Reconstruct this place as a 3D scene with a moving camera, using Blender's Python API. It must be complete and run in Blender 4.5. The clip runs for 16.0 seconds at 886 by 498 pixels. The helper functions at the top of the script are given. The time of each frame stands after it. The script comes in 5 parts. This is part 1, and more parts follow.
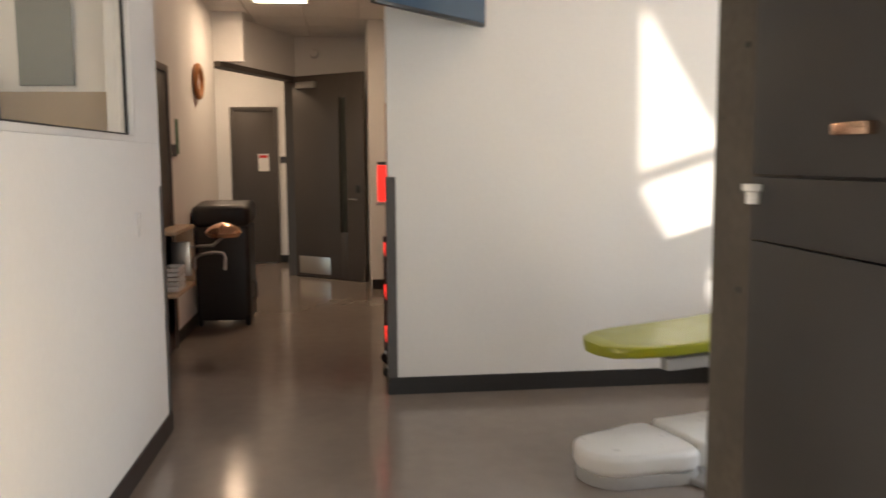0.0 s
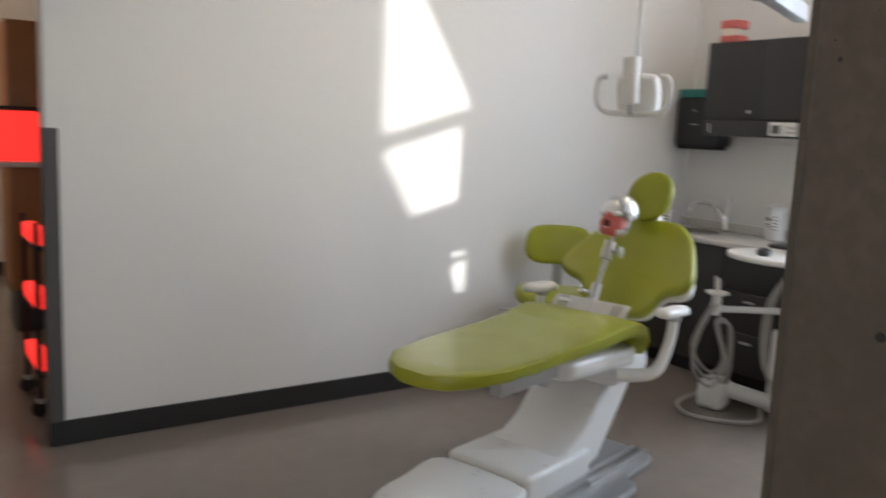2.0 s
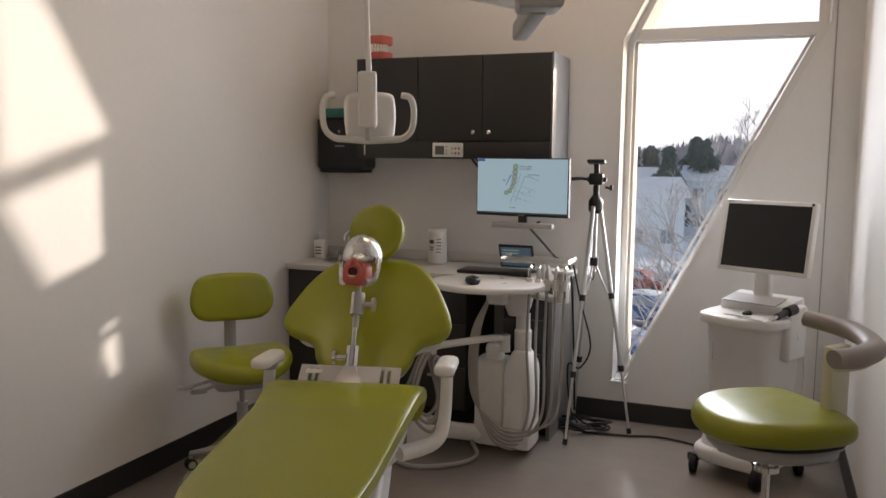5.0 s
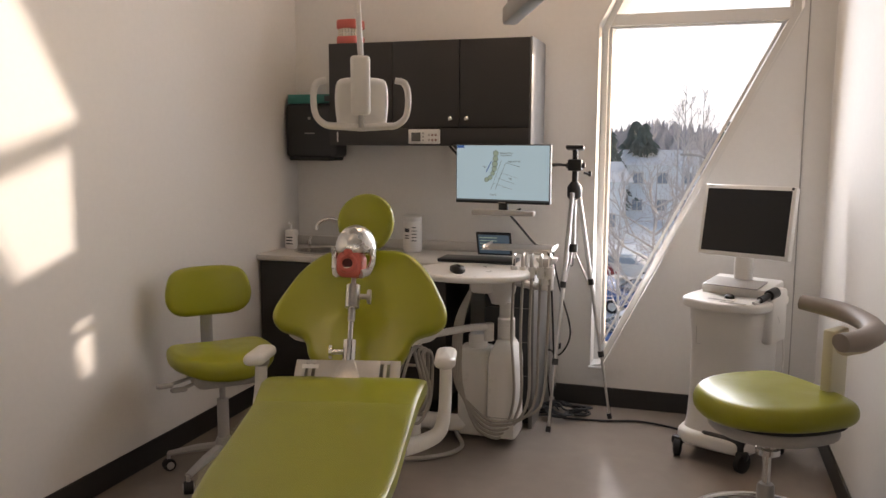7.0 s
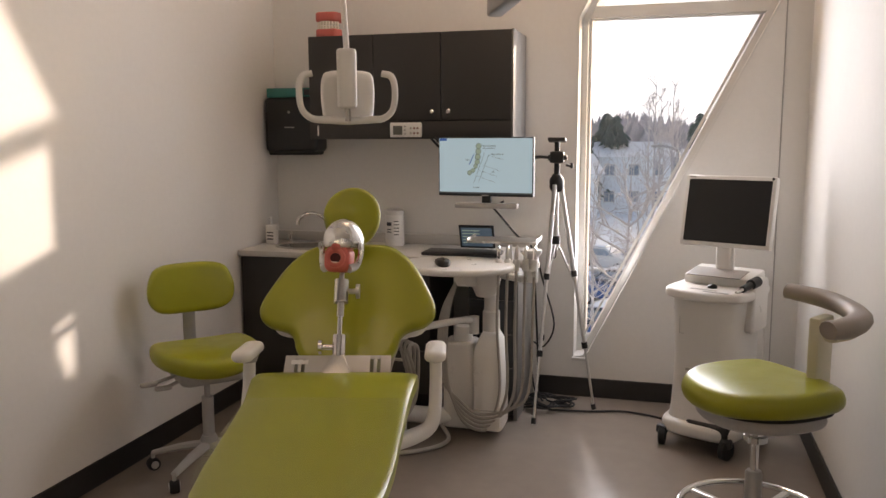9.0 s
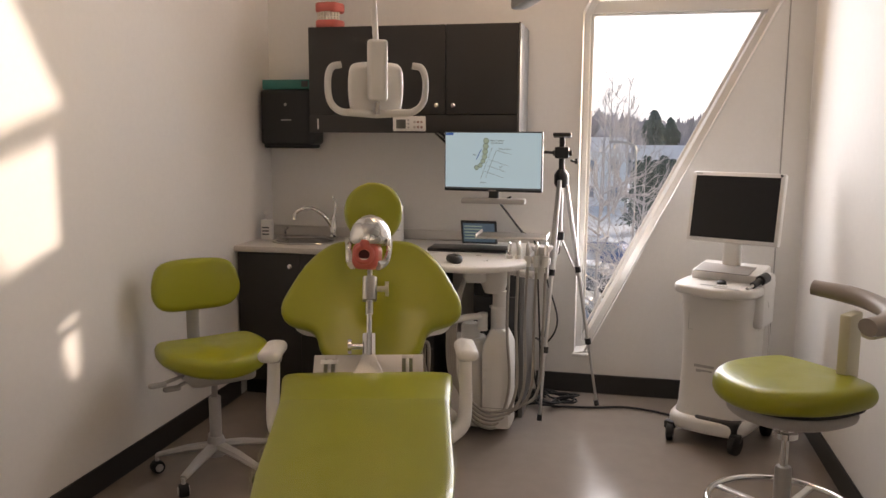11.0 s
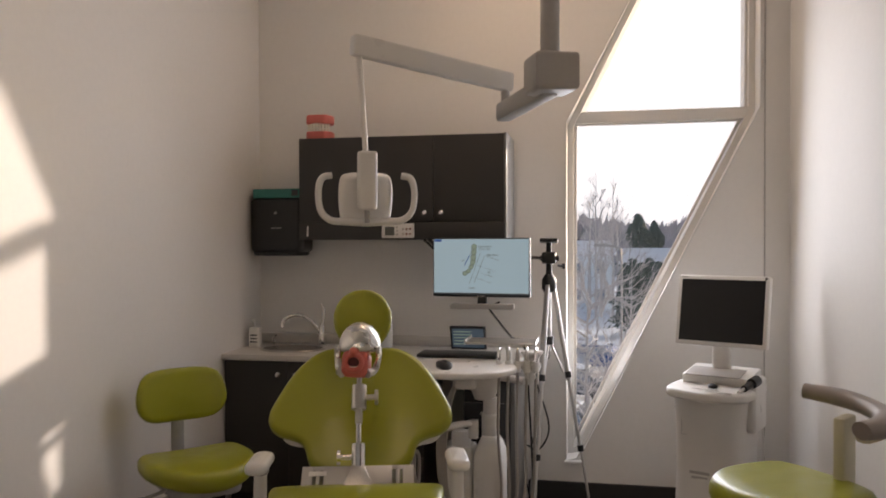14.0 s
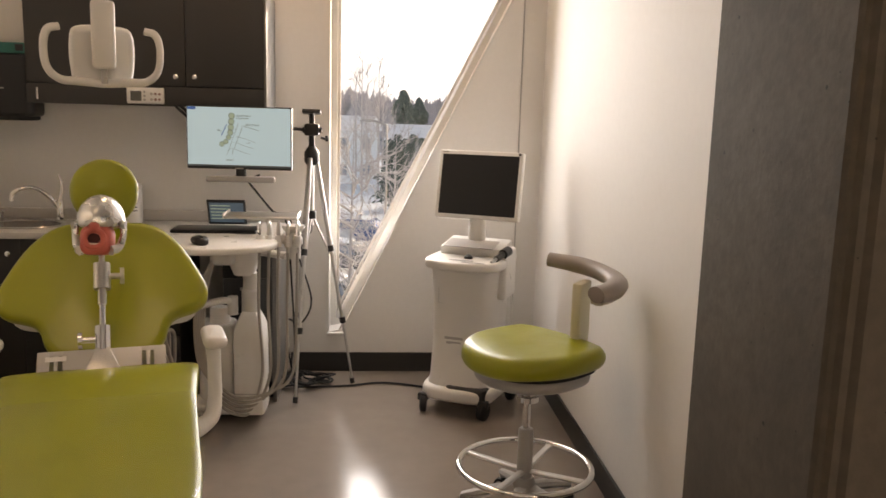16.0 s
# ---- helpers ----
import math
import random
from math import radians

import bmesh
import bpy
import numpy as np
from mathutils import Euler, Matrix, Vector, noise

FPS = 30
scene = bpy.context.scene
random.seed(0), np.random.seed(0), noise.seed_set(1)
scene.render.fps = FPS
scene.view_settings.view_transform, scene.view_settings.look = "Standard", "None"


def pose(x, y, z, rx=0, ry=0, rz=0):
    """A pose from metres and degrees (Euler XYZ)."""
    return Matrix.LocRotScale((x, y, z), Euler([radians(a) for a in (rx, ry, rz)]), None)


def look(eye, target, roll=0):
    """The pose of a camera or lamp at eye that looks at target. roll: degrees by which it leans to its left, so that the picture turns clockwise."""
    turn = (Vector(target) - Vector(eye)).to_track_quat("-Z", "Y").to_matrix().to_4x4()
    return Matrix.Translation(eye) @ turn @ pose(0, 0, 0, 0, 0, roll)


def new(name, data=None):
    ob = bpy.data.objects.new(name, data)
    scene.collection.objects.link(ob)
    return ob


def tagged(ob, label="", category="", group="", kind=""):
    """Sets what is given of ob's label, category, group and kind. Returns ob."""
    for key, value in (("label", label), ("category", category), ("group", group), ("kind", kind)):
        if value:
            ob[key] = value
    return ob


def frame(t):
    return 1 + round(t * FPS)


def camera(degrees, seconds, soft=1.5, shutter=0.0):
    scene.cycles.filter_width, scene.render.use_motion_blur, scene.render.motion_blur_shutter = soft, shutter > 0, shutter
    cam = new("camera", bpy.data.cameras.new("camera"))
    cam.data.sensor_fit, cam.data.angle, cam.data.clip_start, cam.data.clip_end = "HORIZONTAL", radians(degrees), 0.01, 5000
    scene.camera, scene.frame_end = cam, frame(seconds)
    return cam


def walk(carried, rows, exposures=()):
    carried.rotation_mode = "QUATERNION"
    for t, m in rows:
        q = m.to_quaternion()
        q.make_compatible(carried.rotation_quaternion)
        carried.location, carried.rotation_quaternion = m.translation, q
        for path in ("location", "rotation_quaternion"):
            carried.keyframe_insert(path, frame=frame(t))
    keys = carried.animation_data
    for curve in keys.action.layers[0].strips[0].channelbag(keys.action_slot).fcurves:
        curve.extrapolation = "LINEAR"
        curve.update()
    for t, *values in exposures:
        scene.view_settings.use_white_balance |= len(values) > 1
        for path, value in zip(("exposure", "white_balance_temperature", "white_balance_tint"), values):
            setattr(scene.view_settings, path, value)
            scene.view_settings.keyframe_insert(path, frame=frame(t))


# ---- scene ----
cam = camera(57.0, 16.0, shutter=0.5)
PATH = [
    (0, (0.17, -0.115, 1.557), (0.389, 1.861, 1.339), -0.4),
    (0.5, (0.118, 0.287, 1.557), (0.206, 2.275, 1.359), 0.5),
    (1, (-0.002, 0.666, 1.565), (0.211, 2.644, 1.354), 1.8),
    (1.5, (-0.099, 1.045, 1.528), (0.584, 2.903, 1.243), 2.6),
    (2, (-0.172, 1.279, 1.519), (0.946, 2.91, 1.226), 2.5),
    (2.5, (-0.273, 1.521, 1.528), (1.142, 2.876, 1.126), 3.1),
    (3, (-0.263, 1.761, 1.547), (1.281, 2.982, 1.194), 2.4),
    (3.5, (-0.268, 1.935, 1.571), (1.412, 2.989, 1.311), 1.6),
    (4, (-0.275, 2.089, 1.596), (1.484, 3.031, 1.459), 1.4),
    (4.5, (-0.214, 2.289, 1.554), (1.607, 3.11, 1.443), 1.0),
    (5, (-0.186, 2.476, 1.556), (1.663, 3.205, 1.332), 0.6),
    (7.5, (-0.189, 2.704, 1.558), (1.707, 3.287, 1.302), 0.3),
    (8, (-0.191, 2.719, 1.555), (1.707, 3.292, 1.288), 0.3),
    (8.5, (-0.194, 2.72, 1.556), (1.708, 3.276, 1.284), 0.0),
    (11, (-0.205, 3.029, 1.557), (1.729, 3.452, 1.271), 0.3),
    (11.5, (-0.214, 3.047, 1.546), (1.711, 3.478, 1.216), 0.4),
    (12, (-0.208, 3.051, 1.543), (1.707, 3.49, 1.167), 0.3),
    (12.5, (-0.206, 3.055, 1.546), (1.715, 3.476, 1.183), -0.1),
    (13, (-0.195, 3.047, 1.555), (1.733, 3.453, 1.211), -0.6),
    (13.5, (-0.211, 3.036, 1.549), (1.732, 3.444, 1.314), -0.3),
    (14, (-0.219, 3.032, 1.567), (1.74, 3.43, 1.535), -0.2),
    (14.5, (-0.237, 3.03, 1.565), (1.736, 3.355, 1.527), -0.1),
    (15, (-0.197, 3.023, 1.548), (1.783, 3.156, 1.3), 0.2),
    (15.5, (-0.17, 3.008, 1.573), (1.803, 2.936, 1.25), 1.0),
    (16, (-0.144, 3.02, 1.552), (1.821, 2.849, 1.223), 1.6),
]
walk(cam, [(t, look(eye, target, roll)) for t, eye, target, roll in PATH],
     exposures=[(0.0, 0.45, 6650, 12), (0.5, 0.42, 5800, 9), (1.5, 0.32, 5800, 11), (2.0, 0.25, 5900, 10), (2.5, -0.06, 5600, 10), (3.5, -0.16, 5700, 10),
                (4.0, -0.44, 6000, 12), (4.5, -0.58, 6200, 13), (5.0, -0.42, 6850, 17), (7.5, -0.22, 7300, 20), (11.0, -0.14, 7500, 21), (13.0, -0.14, 7500, 21),
                (14.0, -0.52, 7150, 20), (14.5, -0.56, 7200, 20), (15.0, -0.36, 7800, 20), (15.5, -0.12, 8200, 20), (16.0, 0.0, 8300, 20)])

# ---- light ----
SUN_DIR = Vector((-1.0, 0.99, -0.31)).normalized()
world = bpy.data.worlds.new("sky")
scene.world = world
world.use_nodes = True
wn = world.node_tree.nodes
sky = wn.new("ShaderNodeTexSky")
sky.sky_type = "NISHITA"
sky.sun_disc = False
sky.sun_elevation = math.asin(-SUN_DIR.z)
sky.sun_rotation = math.atan2(-SUN_DIR.x, -SUN_DIR.y)
sky.dust_density = 2.0
bg = wn["Background"]
bg.inputs["Strength"].default_value = 0.3
world.node_tree.links.new(sky.outputs[0], bg.inputs["Color"])

sun = new("sun", bpy.data.lights.new("sun", "SUN"))
sun.data.energy, sun.data.angle, sun.data.color = 5.0, radians(1.3), (1.0, 0.93, 0.82)
sun.matrix_world = look((12, -6, 5), Vector((12, -6, 5)) + SUN_DIR)


def area(name, eye, target, sx, sy, watts, colour):
    lamp = new(name, bpy.data.lights.new(name, "AREA"))
    lamp.data.shape, lamp.data.size, lamp.data.size_y = "RECTANGLE", sx, sy
    lamp.data.energy, lamp.data.color = watts, colour
    lamp.matrix_world = look(eye, target)
    return lamp


DAY = (0.80, 0.90, 1.0)
WARM = (1.0, 0.72, 0.48)
area("window_skylight", (4.60, 2.88, 1.75), (0, 3.6, 1.0), 0.6, 2.0, 50, DAY)
area("open_area_daylight", (2.6, -2.3, 1.9), (0.0, 4.0, 1.0), 3.2, 2.4, 66, DAY)

# ---- materials ----
def material(name, colour, rough=0.5, metal=0.0, grain=0.0, grain_scale=60.0, blotch=0.0, blotch_scale=3.0,
             bump=0.0, bump_scale=120.0, coat=0.0, rough_var=0.0, other=None):
    m = bpy.data.materials.new(name)
    m.use_nodes = True
    nt = m.node_tree
    p = nt.nodes["Principled BSDF"]
    p.inputs["Base Color"].default_value = (*colour, 1)
    p.inputs["Roughness"].default_value = rough
    p.inputs["Metallic"].default_value = metal
    p.inputs["Coat Weight"].default_value = coat
    p.inputs["Coat Roughness"].default_value = 0.12
    co = nt.nodes.new("ShaderNodeTexCoord")

    def noise_node(scale, detail=4.0):
        n = nt.nodes.new("ShaderNodeTexNoise")
        n.inputs["Scale"].default_value, n.inputs["Detail"].default_value = scale, detail
        nt.links.new(co.outputs["Object"], n.inputs["Vector"])
        return n

    def mix(a, b, fac, amount):
        k = nt.nodes.new("ShaderNodeMix")
        k.data_type = "RGBA"
        mr = nt.nodes.new("ShaderNodeMapRange")
        mr.inputs["From Min"].default_value, mr.inputs["From Max"].default_value = 0.35, 0.65
        mr.inputs["To Max"].default_value = amount
        nt.links.new(fac, mr.inputs["Value"])
        nt.links.new(mr.outputs[0], k.inputs["Factor"])
        if isinstance(a, tuple):
            k.inputs["A"].default_value = a
        else:
            nt.links.new(a, k.inputs["A"])
        k.inputs["B"].default_value = b
        return k.outputs["Result"]

    out = (*colour, 1)
    dark = tuple(c * 0.55 for c in (other or colour)) + (1,)
    if blotch:
        out = mix(out, dark if not other else (*other, 1), noise_node(blotch_scale, 5.0).outputs["Fac"], blotch)
    if grain:
        out = mix(out, dark, noise_node(grain_scale, 3.0).outputs["Fac"], grain)
    if not isinstance(out, tuple):
        nt.links.new(out, p.inputs["Base Color"])
    if rough_var:
        mr = nt.nodes.new("ShaderNodeMapRange")
        mr.inputs["From Min"].default_value, mr.inputs["From Max"].default_value = 0.3, 0.7
        mr.inputs["To Min"].default_value, mr.inputs["To Max"].default_value = rough - rough_var, rough + rough_var
        nt.links.new(noise_node(blotch_scale * 1.7, 4.0).outputs["Fac"], mr.inputs["Value"])
        nt.links.new(mr.outputs[0], p.inputs["Roughness"])
    if bump:
        b = nt.nodes.new("ShaderNodeBump")
        b.inputs["Strength"].default_value, b.inputs["Distance"].default_value = bump, 0.002
        nt.links.new(noise_node(bump_scale, 4.0).outputs["Fac"], b.inputs["Height"])
        nt.links.new(b.outputs[0], p.inputs["Normal"])
    return m


def glowing(name, colour, strength):
    m = bpy.data.materials.new(name)
    m.use_nodes = True
    p = m.node_tree.nodes["Principled BSDF"]
    p.inputs["Base Color"].default_value = (*[c * 0.3 for c in colour], 1)
    p.inputs["Emission Color"].default_value = (*colour, 1)
    p.inputs["Emission Strength"].default_value = strength
    return m


def clear(name, tint, alpha, rough=0.05):
    m = material(name, tint, rough)
    m.node_tree.nodes["Principled BSDF"].inputs["Alpha"].default_value = alpha
    return m


PAINT = material("wall_paint", (0.78, 0.765, 0.74), 0.62, grain=0.04, grain_scale=35, blotch=0.05, blotch_scale=1.3, bump=0.12, bump_scale=180)
CEIL = material("ceiling_tile", (0.72, 0.70, 0.67), 0.9, grain=0.25, grain_scale=140, bump=0.3)
FLOOR = material("polished_concrete", (0.262, 0.222, 0.19), 0.15, blotch=0.32, blotch_scale=0.8, grain=0.14, grain_scale=9, bump=0.04, bump_scale=14)
BASE = material("rubber_base", (0.02, 0.019, 0.019), 0.45, grain=0.2, grain_scale=70)
CONCRETE = material("cast_concrete", (0.098, 0.080, 0.061), 0.75, blotch=0.75, blotch_scale=2.6, grain=0.6, grain_scale=30, bump=0.5, bump_scale=55)


def pitted(m, scale, size):
    """Small dark air holes in cast concrete."""
    nt = m.node_tree
    p = nt.nodes["Principled BSDF"]
    co = nt.nodes.new("ShaderNodeTexCoord")
    vo = nt.nodes.new("ShaderNodeTexVoronoi")
    vo.inputs["Scale"].default_value = scale
    nt.links.new(co.outputs["Object"], vo.inputs["Vector"])
    less = nt.nodes.new("ShaderNodeMath")
    less.operation = "LESS_THAN"
    less.inputs[1].default_value = size
    nt.links.new(vo.outputs["Distance"], less.inputs[0])
    k = nt.nodes.new("ShaderNodeMix")
    k.data_type = "RGBA"
    old = p.inputs["Base Color"].links[0].from_socket
    nt.links.new(less.outputs[0], k.inputs["Factor"])
    nt.links.new(old, k.inputs["A"])
    k.inputs["B"].default_value = (0.02, 0.016, 0.013, 1)
    nt.links.new(k.outputs["Result"], p.inputs["Base Color"])


pitted(CONCRETE, 9.0, 0.055)
pitted(CONCRETE, 23.0, 0.05)
GUARD = material("guard_plastic", (0.085, 0.08, 0.077), 0.5, grain=0.15)
LAMINATE = material("dark_laminate", (0.031, 0.028, 0.026), 0.5, grain=0.25, grain_scale=160, blotch=0.1, blotch_scale=4)
EDGE = material("laminate_edge", (0.15, 0.145, 0.14), 0.3)
COUNTER = material("pale_worktop", (0.62, 0.59, 0.55), 0.35, grain=0.15, grain_scale=220)
VINYL = material("green_vinyl", (0.28, 0.288, 0.010), 0.36, blotch=0.12, blotch_scale=6, bump=0.12, bump_scale=260, rough_var=0.06, coat=0.15)
WHITE = material("white_plastic", (0.74, 0.72, 0.69), 0.32, blotch=0.05, blotch_scale=8, rough_var=0.05)
GREYP = material("grey_plastic", (0.40, 0.385, 0.37), 0.4, grain=0.08)
BEIGE = material("beige_vinyl", (0.30, 0.255, 0.225), 0.45, blotch=0.15, blotch_scale=9, bump=0.15, bump_scale=240)
CREAM = material("cream_plastic", (0.62, 0.57, 0.42), 0.4, blotch=0.08)
HOSE = material("grey_hose", (0.36, 0.335, 0.30), 0.45, grain=0.1)
CHROME = material("chrome", (0.78, 0.77, 0.75), 0.12, 1.0, rough_var=0.05)
STEEL = material("brushed_steel", (0.56, 0.54, 0.51), 0.32, 1.0, grain=0.2, grain_scale=180)
PLATE = material("satin_plate", (0.50, 0.48, 0.45), 0.5, 0.4)
ALU = material("aluminium", (0.62, 0.61, 0.60), 0.35, 1.0, rough_var=0.06)
BLACK = material("black_plastic", (0.012, 0.012, 0.013), 0.38, grain=0.2)
MATTE = material("black_matte", (0.008, 0.008, 0.009), 0.7)
SCREENOFF = material("dark_screen", (0.004, 0.004, 0.006), 0.35)
PINK = material("pink_rubber", (0.62, 0.14, 0.11), 0.42, blotch=0.2, blotch_scale=14)
TOOTH = material("tooth_white", (0.78, 0.72, 0.60), 0.3)
TEAL = material("teal_card", (0.03, 0.20, 0.17), 0.55, blotch=0.2, blotch_scale=20)
DOORPAINT = material("dark_door", (0.075, 0.062, 0.052), 0.45, grain=0.15, grain_scale=90, blotch=0.12)
FRAMEP = material("white_window_frame", (0.72, 0.71, 0.69), 0.4, grain=0.03)
WOOD = material("orange_wood", (0.42, 0.17, 0.055), 0.42, blotch=0.35, blotch_scale=7, grain=0.25, grain_scale=60)
PALEWOOD = material("pale_wood", (0.55, 0.40, 0.26), 0.5, blotch=0.25, blotch_scale=6, grain=0.2)
COPPER = material("copper", (0.78, 0.50, 0.34), 0.22, 1.0)
RED = material("red_plastic", (0.55, 0.02, 0.015), 0.35)
PAPER = material("paper", (0.75, 0.73, 0.70), 0.8)
INK = material("ink", (0.05, 0.05, 0.055), 0.7)
GREENSIGN = material("green_sign", (0.02, 0.12, 0.04), 0.5)
FOIL = clear("clear_plastic_film", (0.46, 0.45, 0.12), 0.17, 0.08)
GLASS = clear("window_glass", (0.9, 0.95, 0.95), 0.06, 0.02)
TINTGLASS = clear("tinted_glass", (0.05, 0.06, 0.05), 0.45, 0.04)

# ---- building helpers ----
def finish(bm, m, smooth):
    bmesh.ops.recalc_face_normals(bm, faces=bm.faces)
    me = bpy.data.meshes.new("mesh")
    bm.to_mesh(me)
    bm.free()
    for k in (m if isinstance(m, (list, tuple)) else [m]):
        me.materials.append(k)
    if smooth:
        for f in me.polygons:
            f.use_smooth = True
        me.set_sharp_from_angle(angle=radians(38))
    return me


def part(name, bm, m, parent, label="", smooth=True):
    ob = new(name, finish(bm, m, smooth))
    ob.data.name = name
    ob.parent = parent
    if label:
        tagged(ob, label)
    return ob


def solid(name, bm, m, label, category, group="", kind="", smooth=True, at=None):
    ob = new(name, finish(bm, m, smooth))
    ob.data.name = name
    if at is not None:
        ob.matrix_world = at
    return tagged(ob, label, category, group, kind)


def thing(name, m, label, category, group=""):
    ob = new(name)
    ob.empty_display_size = 0.1
    ob.matrix_world = m
    return tagged(ob, label, category, group)


def box(x0, x1, y0, y1, z0, z1, bev=0.003, seg=2):
    bm = bmesh.new()
    bmesh.ops.create_cube(bm, size=1, matrix=Matrix.LocRotScale(((x0 + x1) / 2, (y0 + y1) / 2, (z0 + z1) / 2), None, (abs(x1 - x0), abs(y1 - y0), abs(z1 - z0))))
    if bev:
        bmesh.ops.bevel(bm, geom=bm.edges[:], offset=bev, segments=seg, affect="EDGES", profile=0.5)
    return bm


def join(*bms):
    out = bmesh.new()
    for b in bms:
        me = bpy.data.meshes.new("tmp")
        b.to_mesh(me)
        b.free()
        out.from_mesh(me)
        bpy.data.meshes.remove(me)
    return out


def turned(bm, m):
    bmesh.ops.transform(bm, matrix=m, verts=bm.verts)
    return bm


def curve_pts(pts, steps=6, closed=False):
    p = [Vector(q) for q in pts]
    n = len(p)
    out = []
    for i in range(n if closed else n - 1):
        a = p[(i - 1) % n] if closed or i > 0 else p[0] * 2 - p[1]
        b, c = p[i], p[(i + 1) % n]
        d = p[(i + 2) % n] if closed or i + 2 < n else c * 2 - b
        for k in range(steps):
            t = k / steps
            out.append(0.5 * ((2 * b) + (c - a) * t + (2 * a - 5 * b + 4 * c - d) * t * t + (3 * b - a - 3 * c + d) * t ** 3))
    if not closed:
        out.append(p[-1])
    return out


def tube(pts, r, n=8, closed=False, steps=0, flat=1.0, up=(0, 0, 1)):
    """A swept tube; r is a number or a list along pts; flat squeezes it across 'up'."""
    if steps:
        rs = r if isinstance(r, (list, tuple)) else None
        q = curve_pts(pts, steps, closed)
        if rs:
            r = [rs[min(int(i / steps), len(rs) - 1)] * (1 - (i % steps) / steps) + rs[min(int(i / steps) + 1, len(rs) - 1)] * ((i % steps) / steps) for i in range(len(q))]
        pts = q
    pts = [Vector(p) for p in pts]
    bm = bmesh.new()
    rings = []
    last = None
    for i, p in enumerate(pts):
        a = pts[i - 1] if i or closed else p
        b = pts[(i + 1) % len(pts)] if i + 1 < len(pts) or closed else p
        d = (b - a).normalized()
        ref = Vector(up) if abs(d.dot(Vector(up))) < 0.95 else Vector((1, 0, 0))
        side = d.cross(ref).normalized() if last is None else (last - d * last.dot(d)).normalized()
        last = side
        top = side.cross(d)
        rr = r[i] if isinstance(r, (list, tuple)) else r
        rings.append([bm.verts.new(p + side * math.cos(2 * math.pi * k / n) * rr + top * math.sin(2 * math.pi * k / n) * rr * flat) for k in range(n)])
    m = len(rings)
    for i in range(m if closed else m - 1):
        A, C = rings[i], rings[(i + 1) % m]
        for k in range(n):
            bm.faces.new((A[k], A[(k + 1) % n], C[(k + 1) % n], C[k]))
    if not closed:
        bm.faces.new(rings[0][::-1])
        bm.faces.new(rings[-1])
    return bm


def lathe(profile, n=24, m=None):
    bm = bmesh.new()
    rings = []
    for r, z in profile:
        rings.append([bm.verts.new((r * math.cos(2 * math.pi * k / n), r * math.sin(2 * math.pi * k / n), z)) for k in range(n)])
    for A, C in zip(rings, rings[1:]):
        for k in range(n):
            bm.faces.new((A[k], A[(k + 1) % n], C[(k + 1) % n], C[k]))
    bm.faces.new(rings[0][::-1])
    bm.faces.new(rings[-1])
    return turned(bm, m) if m else bm


def rod(a, b, r, n=12, r2=None):
    return tube([a, b], [r, r if r2 is None else r2], n)


def slab(outline, z0, z1, bev=0.01, seg=3):
    """A plate with a free outline in x, y and rounded rims."""
    bm = bmesh.new()
    lo = [bm.verts.new((x, y, z0)) for x, y in outline]
    f = bm.faces.new(lo)
    if f.normal.z > 0:
        bmesh.ops.reverse_faces(bm, faces=[f])
    ext = bmesh.ops.extrude_face_region(bm, geom=[f])
    vs = [v for v in ext["geom"] if isinstance(v, bmesh.types.BMVert)]
    bmesh.ops.translate(bm, verts=vs, vec=(0, 0, z1 - z0))
    if bev:
        rim = [e for e in bm.edges if abs(e.verts[0].co.z - e.verts[1].co.z) < 1e-6]
        bmesh.ops.bevel(bm, geom=rim, offset=bev, segments=seg, affect="EDGES", profile=0.5)
    return bm


def smooth_outline(pts, steps=5):
    return [(p.x, p.y) for p in curve_pts([(x, y, 0) for x, y in pts], steps, True)]


def rounded(w, d, r, n=6, cx=0.0, cy=0.0):
    out = []
    for sx, sy, a0 in ((1, 1, 0), (-1, 1, 90), (-1, -1, 180), (1, -1, 270)):
        for k in range(n + 1):
            a = radians(a0 + 90 * k / n)
            out.append((cx + sx * (w / 2 - r) + r * math.cos(a), cy + sy * (d / 2 - r) + r * math.sin(a)))
    return out


def wall(name, x0, x1, y0, y1, z0, z1, m=None, label="white painted plaster wall", category="wall"):
    return solid(name, box(x0, x1, y0, y1, z0, z1, 0.002, 1), m or PAINT, label, category, kind="structure", smooth=False)


def holed_wall(axis_x, thick, outline, hole, m):
    """A wall across x with a polygon hole; outline and hole are (y, z) lists."""
    bm = bmesh.new()
    vo = [bm.verts.new((axis_x, y, z)) for y, z in outline]
    vh = [bm.verts.new((axis_x, y, z)) for y, z in hole]
    es = [bm.edges.new((v[i], v[(i + 1) % len(v)])) for v in (vo, vh) for i in range(len(v))]
    bmesh.ops.triangle_fill(bm, use_beauty=True, edges=es)
    ext = bmesh.ops.extrude_face_region(bm, geom=bm.faces[:])
    bmesh.ops.translate(bm, verts=[v for v in ext["geom"] if isinstance(v, bmesh.types.BMVert)], vec=(thick, 0, 0))
    return bm


